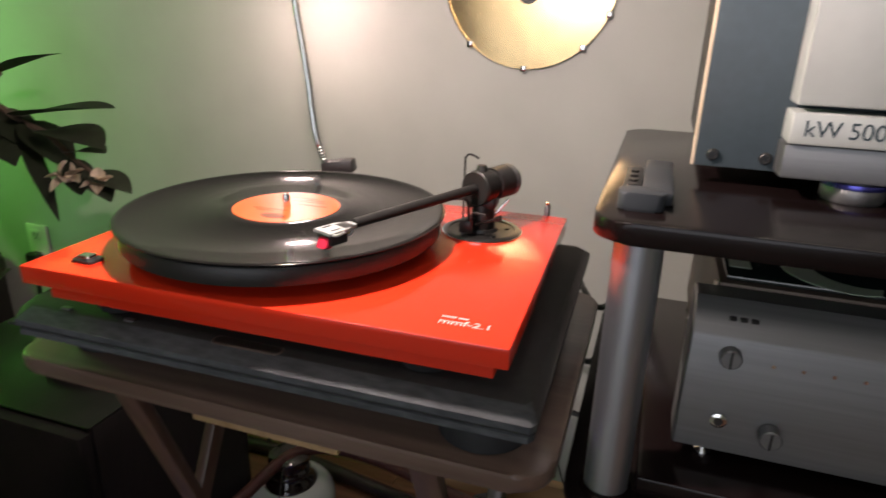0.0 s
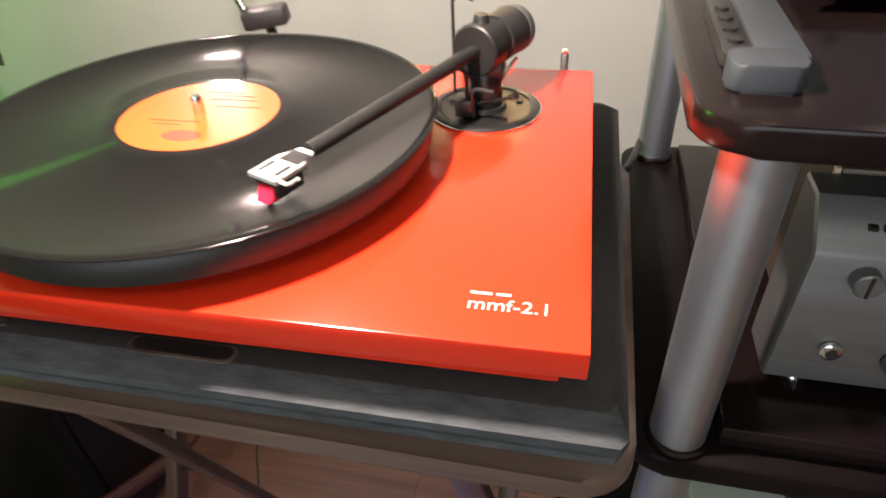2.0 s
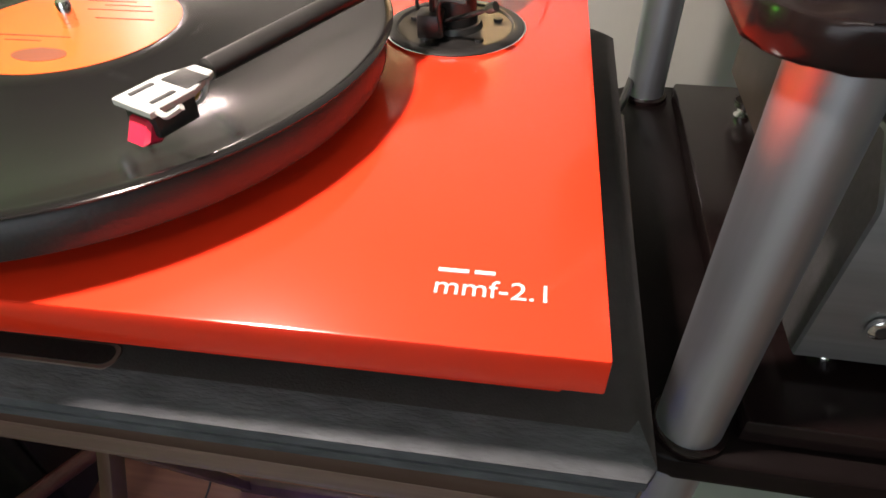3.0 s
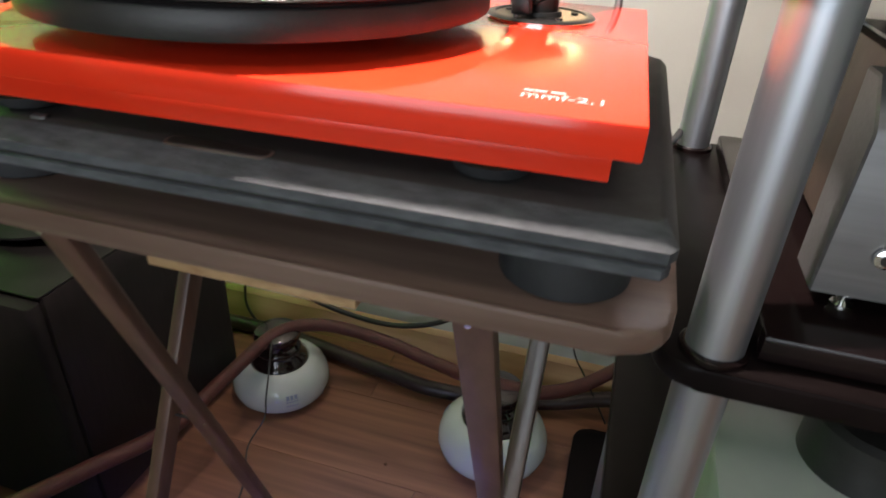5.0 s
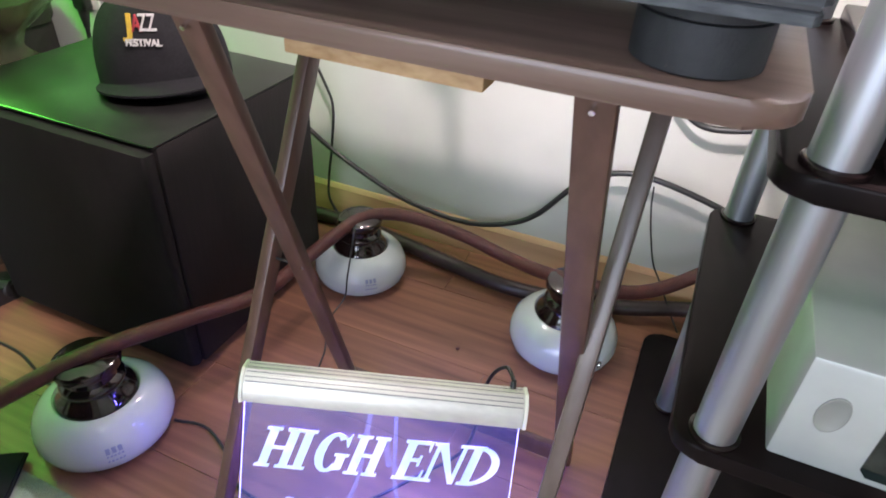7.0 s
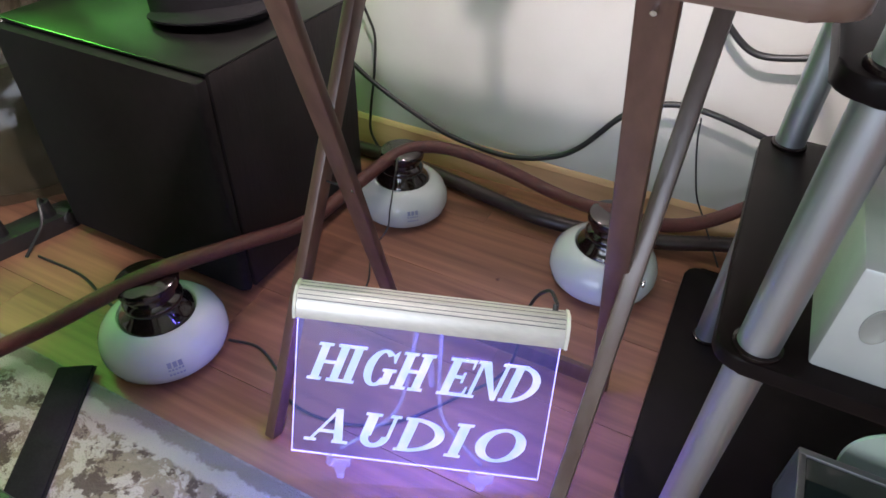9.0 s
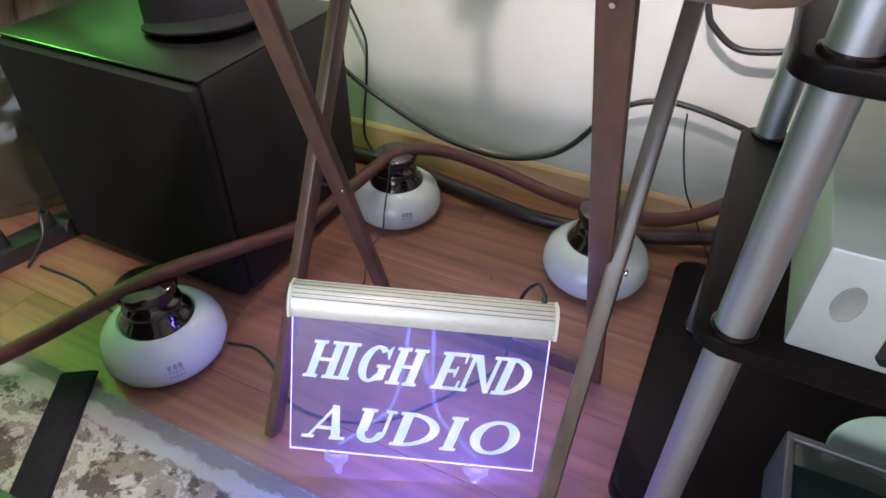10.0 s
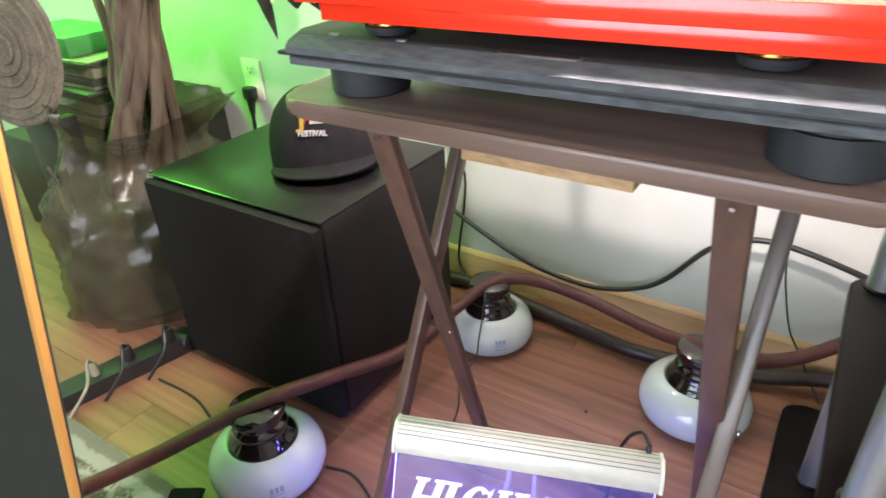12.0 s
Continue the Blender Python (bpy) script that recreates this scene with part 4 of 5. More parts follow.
for k in range(3):
    part("mark_bar", box(0.066 + 0.008 * k, 0.071 + 0.008 * k, 0.5062, 0.5120, 0.8335, 0.8360), BLACK_METAL, pre)
for x, y in ((0.067, 0.522), (0.40, 0.522), (0.067, 0.80), (0.40, 0.80)):
    part("spike_foot", lathe((x, y, 0.698), [(0.007, 0.0), (0.007, 0.002), (0.0025, 0.004), (0.009, 0.011), (0.009, 0.0165)], 20), CHROME, pre, "polished pointed foot")
part("side_screw", cyl((0.0565, 0.575, 0.760), (0.054, 0.575, 0.760), 0.0035, seg=14), CHROME, pre)

# lower shelf
pale = thing("pale_amplifier", (0.20, 0.62, 0.408), "pale silver-painted amplifier with dished front", "amplifier")
body = part("body", box(0.0315, 0.42, 0.474, 0.78, 0.4112, 0.525, 0.004), WHITE_METAL, pale)
# the oval's hollow is shaded by its darker colour
part("oval_recess", placed(lathe((0, 0, 0), [(0.0175, 0.0), (0.0172, 0.0016), (0.0160, 0.0018), (0.0145, 0.0010), (0.0010, 0.0008)], 40), Matrix.Translation((0.062, 0.4742, 0.474)) @ facing @ pose(0, 0, 0, 0, 0, -6) @ Matrix.Diagonal((0.66, 1.12, 1, 1))), RECESS_SHADE, pale, "oval recess")
part("display", prism([(0.099, 0.428), (0.099, 0.500), (0.105, 0.506), (0.40, 0.506), (0.40, 0.421), (0.105, 0.421)], Matrix.Translation((0, 0.4742, 0)) @ Matrix(((1, 0, 0, 0), (0, 0, -1, 0), (0, 1, 0, 0), (0, 0, 0, 1))), 0.0018), DARK_GLASS, pale, "dark display window")
part("top_screw", lathe((0.082, 0.490, 0.5215), [(0.004, 0.0), (0.004, 0.0016), (0.0022, 0.0018)], 16), BLACK_METAL, pale)
part("top_cap", lathe((0.150, 0.575, 0.521), [(0.050, 0.0), (0.050, 0.050), (0.044, 0.055)], 40), BLACK_SATIN, pale, "black round cap")

low = thing("floor_component", (0.28, 0.54, 0.032), "black audio component with silver bezel on the base board", "component")
part("case", box(0.122, 0.44, 0.46, 0.625, 0.034, 0.124, 0.004), BLACK_SATIN, low)
for a in ((0.118, 0.445, 0.620, 0.630), (0.118, 0.128, 0.455, 0.620), (0.435, 0.445, 0.455, 0.620)):
    part("rim", box(a[0], a[1], a[2], a[3], 0.034, 0.130, 0.002), SILVER, low, "silver rim")
part("glass_lid", box(0.129, 0.434, 0.461, 0.619, 0.1245, 0.127, 0.001), DARK_GLASS, low)
for x in (0.15, 0.41):
    part("foot", cyl((x, 0.58, 0.0322), (x, 0.58, 0.036), 0.015), BLACK_RUBBER, low)
solid("pale_green_disc", placed(lathe((0, 0, 0), [(0.066, 0.0), (0.068, 0.002), (0.066, 0.005), (0.010, 0.005)], 56), Matrix.Translation((0.245, 0.672, 0.100)) @ pose(0, 0, 0, 84)), PALE_GREEN, "round pale green disc standing behind the component", "disc")

# ---- subwoofer and cap ----
sub = thing("subwoofer", (-1.01, 0.77, 0), "large black box subwoofer standing on the floor", "subwoofer")
SX0, SX1, SY0, SY1, SZ = -1.222, -0.774, 0.600, 0.988, 0.438
part("cabinet", box(SX0, SX1, SY0 + 0.018, SY1, 0.022, SZ, 0.004), SUB_VINYL, sub, "black cabinet")
part("top_panel", box(SX0, SX1, SY0 + 0.012, SY1, SZ + 0.0004, SZ + 0.004, 0.0015), SUB_TOP, sub)
part("grille", rounded(SX0 + 0.002, SX1 - 0.002, SY0 - 0.006, SY0 + 0.018, 0.026, SZ - 0.006, 0.008, 0.004), GRILLE, sub, "black cloth grille")
part("top_edge", cyl((SX0 + 0.004, SY0 + 0.0125, SZ + 0.002), (SX1 - 0.004, SY0 + 0.0125, SZ + 0.002), 0.0014, seg=8), BLACK_GLOSS, sub)
for x in (SX0 + 0.05, SX1 - 0.05):
    for y in (SY0 + 0.06, SY1 - 0.05):
        part("foot", cyl((x, y, 0), (x, y, 0.023), 0.02, seg=20), BLACK_RUBBER, sub)

cap = thing("baseball_cap", (-0.935, 0.81, SZ + 0.004), "black cotton cap with embroidered festival badge on the subwoofer", "cap")
crown = bmesh.new()
C0 = Vector((-0.954, 0.830, SZ + 0.0052))
rows, segs = 12, 40
face_dir = radians(-52)
grid = []
for i in range(rows + 1):
    h = i / rows
    ring = []
    for k in range(segs):
        a = 2 * math.pi * k / segs
        f = math.cos(a - face_dir)
        r = (1 - h ** 2.6) ** 0.5 if i < rows else 0.02
        rx = (0.113 + 0.010 * f) * r
        z = (0.151 + 0.016 * f * (1 - h)) * (h ** 0.92)
        fold = 0.004 * math.sin(3 * a) * (1 - h)
        ring.append(crown.verts.new(C0 + Vector(((rx + fold) * math.cos(a), (rx * 0.86 + fold) * math.sin(a), z))))
    grid.append(ring)
for a, b in zip(grid, grid[1:]):
    for k in range(segs):
        crown.faces.new((a[k], a[(k + 1) % segs], b[(k + 1) % segs], b[k]))
crown.faces.new(grid[-1])
crown.faces.new(grid[0][::-1])
part("crown", crown, FELT, cap)
part("button", lathe(C0 + Vector((0, 0, 0.149)), [(0.007, 0.0), (0.006, 0.003), (0.003, 0.0045)], 16), FELT, cap)
brim = bmesh.new()
top, und = [], []
for k in range(21):
    s = -1 + 2 * k / 20
    a = face_dir + s * radians(64)
    reach = 0.046 * (1 - abs(s) ** 2.4) + 0.001
    for lst, dz in ((top, 0.0035), (und, 0.0)):
        ri = Vector((0.115 * math.cos(a), 0.101 * math.sin(a), 0.026 + 0.010 * s - 0.014 * s * s + dz))
        ro = Vector(((0.115 + reach) * math.cos(a), (0.101 + reach) * math.sin(a), 0.020 + 0.010 * s - 0.008 * s * s + dz))
        lst.append((brim.verts.new(C0 + ri), brim.verts.new(C0 + ro)))
for lst in (top, und):
    for a, b in zip(lst, lst[1:]):
        brim.faces.new((a[0], a[1], b[1], b[0]))
for a, b, c, d in zip(top, top[1:], und, und[1:]):
    brim.faces.new((a[1], c[1], d[1], b[1]))
    brim.faces.new((a[0], b[0], d[0], c[0]))
part("brim", brim, FELT, cap)


def on_crown(text, size, du, h, material, wide, name):
    a = face_dir + du
    f = math.cos(a - face_dir)
    r = (1 - h ** 2.6) ** 0.5 * (0.113 + 0.010 * f)
    at = C0 + Vector(((r + 0.0055) * math.cos(a), (r * 0.86 + 0.0055) * math.sin(a), (0.151 + 0.016 * (1 - h)) * h ** 0.92))
    m = Matrix.Translation(at) @ pose(0, 0, 0, 78, 0, math.degrees(a) + 90) @ Matrix.Translation((-wide / 2, 0, 0))
    lettering(name, text, size, m, material, cap, 0.0012, wide=wide, fat=0.0004)


on_crown("FESTIVAL", 0.014, -0.12, 0.50, WHITE_THREAD, 0.052, "festival_lettering")
on_crown("J", 0.044, -0.34, 0.60, YELLOW_THREAD, 0.015, "jazz_letter")
on_crown("A", 0.036, -0.20, 0.63, RED_THREAD, 0.015, "jazz_letter")
on_crown("ZZ", 0.036, -0.04, 0.64, WHITE_THREAD, 0.025, "jazz_letter")

# ---- porcelain cable lifters and hoses ----
ins = thing("porcelain_insulator", (0, 0, 0), "white porcelain dome insulator with brown glazed top on the floor", "insulator", "cable lifters on the floor")
part("dome", lathe((0, 0, 0), [(0.070, 0.0), (0.082, 0.004), (0.0900, 0.014), (0.0930, 0.028), (0.0905, 0.044), (0.0830, 0.059), (0.0715, 0.070), (0.0600, 0.0765), (0.0565, 0.0770), (0.0550, 0.0750)], 56), PORCELAIN, ins, "glossy white dome")
part("neck", lathe((0, 0, 0.068), [(0.0560, 0.0), (0.0555, 0.006), (0.0500, 0.014), (0.0440, 0.021), (0.0410, 0.028), (0.0425, 0.033), (0.0410, 0.037), (0.0350, 0.042), (0.0335, 0.049), (0.0370, 0.054), (0.0430, 0.058), (0.0440, 0.064), (0.0415, 0.070), (0.0340, 0.074), (0.0200, 0.076)], 48), BROWN_GLAZE, ins, "dark brown glazed neck with rings")
for k in (0, 1, 2):
    a0 = radians(-40)
    x, z = (0.0, 0.012)[k % 2], 0.046 - 0.008 * k
    rr = (0.0897, 0.0916, 0.0928)[k]
    for j in range(3 if k == 0 else 5):
        a = a0 + (j - (1 if k == 0 else 2)) * (0.085 if k == 0 else 0.05)
        w = 0.0055 if k == 0 else 0.0030
        h = 0.0045 if k == 0 else 0.0014
        part("stamp_bar", placed(box(-w / 2, w / 2, -0.0004, 0.0006, -h, h), Matrix.Translation((rr * math.cos(a), rr * math.sin(a), z)) @ pose(0, 0, 0, -18, 0, math.degrees(a) + 90)), BLUE_PRINT, ins)
INS = ((-0.830, 0.453, 6, 1.11), (-0.674, 0.992, -8, 0.95), (-0.219, 0.974, -150, 1.0))
ins.matrix_basis = Matrix.Translation((INS[0][0], INS[0][1], 0)) @ pose(0, 0, 0, 0, 0, INS[0][2]) @ Matrix.Scale(INS[0][3], 4)
for x, y, a, s in INS[1:]:
    copy_thing(ins, Matrix.Translation((x, y, 0)) @ pose(0, 0, 0, 0, 0, a) @ Matrix.Scale(s, 4))

hose = solid("braided_cable", tube([(-1.22, 0.00, 0.020), (-1.07, 0.155, 0.055), (-0.930, 0.310, 0.112), (-0.822, 0.455, 0.163), (-0.765, 0.590, 0.147), (-0.715, 0.715, 0.130), (-0.700, 0.85, 0.132), (-0.668, 0.980, 0.148), (-0.600, 1.040, 0.145), (-0.485, 1.065, 0.122), (-0.36, 1.045, 0.112), (-0.280, 1.005, 0.132), (-0.216, 0.975, 0.157), (-0.145, 1.00, 0.140), (-0.08, 1.05, 0.132), (-0.01, 1.10, 0.160), (0.12, 1.13, 0.28)], 0.0132, 14, 12), HOSE, "thick red-brown braided cable resting on the insulators", "cable")
solid("corrugated_conduit", tube([(-0.90, 1.13, 0.02), (-0.76, 1.13, 0.02), (-0.61, 1.108, 0.02), (-0.45, 1.080, 0.02), (-0.36, 1.068, 0.022), (-0.22, 1.085, 0.022), (-0.12, 1.108, 0.028), (0.0, 1.145, 0.040), (0.14, 1.15, 0.05)], 0.0160, 14, 22, ridges=0.035), CONDUIT, "black corrugated conduit along the baseboard", "conduit")
solid("flat_cable", tube([(-1.020, 1.145, 0.330), (-0.910, 1.145, 0.245), (-0.824, 1.145, 0.189), (-0.680, 1.145, 0.125), (-0.580, 1.145, 0.103), (-0.485, 1.145, 0.101), (-0.400, 1.145, 0.126), (-0.341, 1.145, 0.168), (-0.267, 1.145, 0.262), (-0.199, 1.145, 0.300), (-0.129, 1.145, 0.303), (-0.023, 1.145, 0.280), (0.070, 1.145, 0.250)], 0.0058, 10, 10), CABLE, "black mains cable hanging along the wall", "cable")
solid("flat_cable", tube([(-0.17, 1.145, 0.57), (-0.145, 1.145, 0.48), (-0.127, 1.145, 0.450), (-0.078, 1.145, 0.421), (-0.002, 1.145, 0.432), (0.08, 1.145, 0.46)], 0.0058, 10, 10), CABLE, "black mains cable looped against the wall", "cable")
solid("signal_cable", tube([(-0.10, 0.90, 0.72), (-0.07, 0.80, 0.715), (-0.045, 0.79, 0.70), (-0.02, 0.90, 0.69)], 0.004, 8), CABLE, "black signal cable behind the turntable", "cable")
solid("signal_cable", tube([(-0.10, 0.88, 0.62), (-0.06, 0.82, 0.60), (-0.035, 0.90, 0.59)], 0.004, 8), CABLE, "black signal cable behind the tray table", "cable")
solid("thin_wire", tube([(-0.133, 1.140, 0.292), (-0.127, 1.13, 0.25), (-0.113, 1.13, 0.19), (-0.096, 1.13, 0.135), (-0.074, 1.13, 0.096), (-0.040, 1.125, 0.038), (-0.015, 1.10, 0.010)], 0.0018, 6), CABLE, "thin black wire hanging by the wall", "wire")
solid("thin_wire", tube([(-0.70, 1.00, 0.135), (-0.68, 0.985, 0.148), (-0.655, 0.935, 0.142), (-0.646, 0.905, 0.108), (-0.640, 0.880, 0.075), (-0.640, 0.866, 0.035), (-0.65, 0.82, 0.004), (-0.61, 0.74, 0.003), (-0.60, 0.66, 0.003), (-0.66, 0.62, 0.003), (-0.70, 0.66, 0.003)], 0.0017, 6), CABLE, "thin black wire draped over an insulator", "wire")
solid("sign_wire", tube([(-0.745, 0.505, 0.003), (-0.69, 0.515, 0.003), (-0.63, 0.49, 0.003), (-0.585, 0.455, 0.003), (-0.53, 0.445, 0.003), (-0.46, 0.46, 0.003), (-0.40, 0.50, 0.003), (-0.34, 0.58, 0.006), (-0.28, 0.625, 0.06), (-0.262, 0.630, 0.200), (-0.235, 0.612, 0.262), (-0.216, 0.592, 0.264)], 0.0026, 8), CABLE, "thin black power wire of the lit sign", "wire")
solid("plug_cable", tube([(-0.885, 1.15, 0.430), (-0.872, 1.15, 0.400), (-0.844, 1.15, 0.344), (-0.828, 1.15, 0.298), (-0.834, 1.15, 0.215), (-0.849, 1.15, 0.117), (-0.850, 1.15, 0.055), (-0.80, 1.13, 0.012)], lambda u: 0.0030 + 0.0040 * (u < 0.10), 8), CABLE, "black cable hanging down the wall behind the table", "cable")
solid("sub_wire", tube([(-1.22, 0.50, 0.003), (-1.10, 0.50, 0.003), (-0.98, 0.47, 0.003), (-0.89, 0.50, 0.003), (-0.80, 0.53, 0.003)], 0.0028, 8), CABLE, "brown-black wire lying on the floor", "wire")

# ---- lit sign ----
sign = thing("lit_acrylic_sign", (-0.34, 0.42, 0), "edge-lit acrylic sign glowing violet-white on a clear stand", "sign")
SL, SR = Vector((-0.5265, 0.460, 0.274)), Vector((-0.197, 0.591, 0.255))
ux = (SR - SL).normalized()
lean = radians(24)
nrm = Vector((ux.y, -ux.x, 0)).normalized()
dn = (ux.cross(nrm) * math.cos(lean) + nrm * math.sin(lean)).normalized()
out = ux.cross(-dn)
SM = Matrix((ux, -dn, out)).transposed().to_4x4()
SM.translation = SL
W, H = (SR - SL).length, 0.250
BH = 0.043
profile = [(-0.015, -BH), (0.015, -BH), (0.017, -0.030), (0.014, -0.012), (0.006, -0.002), (-0.012, 0.0), (-0.017, -0.010)]
side = Matrix(((0, 0, 1, 0), (0, 1, 0, 0), (1, 0, 0, 0), (0, 0, 0, 1)))
barp = part("light_bar", placed(prism(profile, side @ Matrix.Translation((0, 0, 0.004)), W - 0.008, 0.0008), SM), BAR_METAL, sign, "pale aluminium light housing")
slope = [Vector((-0.0120, 0.0)), Vector((0.0060, -0.0020)), Vector((0.0140, -0.0120)), Vector((0.0162, -0.0230))]
for k in range(10):
    a, b = slope[k // 4], slope[k // 4 + 1]
    q = a + (b - a) * ((k % 4 + 0.3) / 4)
    part("rib", placed(cyl((0.006, q.y, q.x), (W - 0.006, q.y, q.x), 0.0007, seg=8), SM), SILVER if k % 2 else BAR_METAL, barp)
for x in (0.0, W - 0.004):
    part("end_cap", placed(prism([(a * 1.1, b * 1.04 + 0.001) for a, b in profile], side @ Matrix.Translation((0, 0, x)), 0.0045, 0.0006), SM), IVORY, barp)
part("led_strip", placed(box(0.010, W - 0.010, -BH - 0.0005, -BH + 0.0012, -0.004, 0.004), SM), LED_STRIP, barp, "glowing violet-blue strip")
part("wire_plug", placed(cyl((W - 0.018, -0.003, -0.010), (W - 0.018, 0.007, -0.011), 0.004, seg=10), SM), BLACK_SATIN, barp)
sheet = part("sheet", placed(box(0.004, W - 0.006, -H, -BH, -0.0022, 0.0022), SM), ACRYLIC, sign, "clear acrylic sheet with a faint added glow")
for a in ((0.0030, 0.0040, -H, -BH), (W - 0.0058, -0.0048 + W, -H, -BH), (0.0028, W - 0.0048, -H - 0.0010, -H)):
    part("lit_edge", placed(box(a[0], a[1], a[2], a[3], -0.0012, 0.0012), SM), LED_EDGE, sheet)


def glyph(ch, w, h, t):
    """A heavy slab-serif capital as convex pieces: thick and thin strokes, slabs on the stem ends."""
    n, f = 0.0048, 0.0044
    bits = []

    def quad(*p):
        bits.append(p)

    def stem(x, wide, feet="bt"):
        quad((x - wide / 2, 0), (x + wide / 2, 0), (x + wide / 2, h), (x - wide / 2, h))
        for c in feet:
            y = 0 if c == "b" else h - f
            quad((x - wide / 2 - 0.0042, y), (x + wide / 2 + 0.0042, y), (x + wide / 2 + 0.0042, y + f), (x - wide / 2 - 0.0042, y + f))

    def slab(x, y, half):
        quad((x - half, y), (x + half, y), (x + half, y + f), (x - half, y + f))

    def bow(cx, cy, rx, ry, tx, ty, a0, a1, steps=22):
        q = [radians(a0 + (a1 - a0) * k / steps) for k in range(steps + 1)]
        for a, b in zip(q, q[1:]):
            quad((cx + rx * math.cos(a), cy + ry * math.sin(a)), (cx + rx * math.cos(b), cy + ry * math.sin(b)),
                 (cx + (rx - tx) * math.cos(b), cy + (ry - ty) * math.sin(b)), (cx + (rx - tx) * math.cos(a), cy + (ry - ty) * math.sin(a)))

    e = t / 2 + 0.0042
    if ch == "H":
        stem(e, t)
        stem(w - e, t)
        quad((e, h * 0.46), (w - e, h * 0.46), (w - e, h * 0.46 + n), (e, h * 0.46 + n))
    elif ch == "I":
        stem(w / 2, t)
    elif ch == "E":
        stem(e, t)
        for y, long in ((0, w), (h * 0.47, w * 0.76), (h - n, w * 0.96)):
            quad((e, y), (long, y), (long, y + n), (e, y + n))
        quad((w - 0.0045, 0), (w, 0), (w, h * 0.27), (w - 0.0022, h * 0.27))
        quad((w * 0.96 - 0.0022, h * 0.74), (w * 0.96, h * 0.74), (w * 0.96, h), (w * 0.96 - 0.0045, h))
        quad((w * 0.76 - 0.0032, h * 0.36), (w * 0.76, h * 0.36), (w * 0.76, h * 0.64), (w * 0.76 - 0.0032, h * 0.64))
    elif ch == "N":
        stem(0.0070, 0.0052)
        stem(w - 0.0070, 0.0052, "t")
        quad((0.0045, h), (w - 0.0105, 0), (w - 0.0040, 0), (0.0165, h))
    elif ch == "D":
        stem(e, t, "bt")
        bow(e, h / 2, w - e, h / 2, t * 0.95, n, -90, 90)
    elif ch == "A":
        quad((0.0060, 0), (0.0105, 0), (w * 0.60, h), (w * 0.52, h))
        quad((w - 0.0190, 0), (w - 0.0060, 0), (w * 0.62, h), (w * 0.46, h))
        quad((w * 0.24, h * 0.28), (w * 0.74, h * 0.28), (w * 0.70, h * 0.28 + n), (w * 0.27, h * 0.28 + n))
        slab(0.0090, 0, 0.0085)
        slab(w - 0.0110, 0, 0.0110)
    elif ch == "U":
        quad((e - t / 2, h * 0.34), (e + t / 2, h * 0.34), (e + t / 2, h), (e - t / 2, h))
        quad((w - 0.0100, h * 0.34), (w - 0.0050, h * 0.34), (w - 0.0050, h), (w - 0.0100, h))
        slab(e, h - f, e)
        slab(w - 0.0075, h - f, 0.0075)
        bow((0.0042 + w - 0.0050) / 2, h * 0.34, (w - 0.0092) / 2, h * 0.34, t * 0.8, n * 1.4, 180, 360)
    elif ch == "O":
        bow(w / 2, h / 2, w / 2, h / 2, t * 1.05, n, 0, 360, 40)
    elif ch == "G":
        bow(w * 0.5, h / 2, w * 0.5, h / 2, t * 1.05, n, 48, 322, 34)
        quad((w * 0.86 - t / 2, h * 0.06), (w * 0.86 + t / 2, h * 0.10), (w * 0.86 + t / 2, h * 0.44), (w * 0.86 - t / 2, h * 0.44))
        slab(w * 0.86, h * 0.42, e * 0.95)
        quad((w * 0.92, h * 0.66), (w * 0.97, h * 0.66), (w * 0.97, h), (w * 0.80, h * 0.86))
    return bits


def sign_letter(ch, x0, x1, y0, tall, heavy):
    slant = Matrix(((1, 0.30, 0, x0), (0, 1, 0, y0), (0, 0, 1, 0.0026), (0, 0, 0, 1)))
    bm = bmesh.new()
    for k, piece in enumerate(glyph(ch, x1 - x0, tall, heavy)):
        deep = 0.0006 + 0.00004 * (k % 7)
        merge(bm, prism(piece, Matrix(), deep))
    part("sign_lettering", placed(bm, SM @ slant), LED_LETTER, sheet, "engraved glowing serif letter")


HIGH_END = (0.019, 0.303, -0.1345, 0.0560, 0.0110, zip("HIGHEND", ((0, 0.15), (0.142, 0.215), (0.232, 0.360), (0.375, 0.515), (0.580, 0.70), (0.70, 0.855), (0.855, 1.0))))
AUDIO = (0.019, 0.298, -0.2290, 0.0540, 0.0140, zip("AUDIO", ((0, 0.205), (0.235, 0.40), (0.42, 0.625), (0.650, 0.740), (0.775, 1.0))))
for x0, wide, y0, tall, heavy, row in (HIGH_END, AUDIO):
    for ch, (a, b) in row:
        sign_letter(ch, x0 + wide * a, x0 + wide * b, y0, tall, heavy)
easel = thing("acrylic_easel", (-0.33, 0.46, 0), "clear acrylic easel with a faint added glow, holding the lit sign upright", "easel")
yaw = math.degrees(math.atan2(ux.y, ux.x))
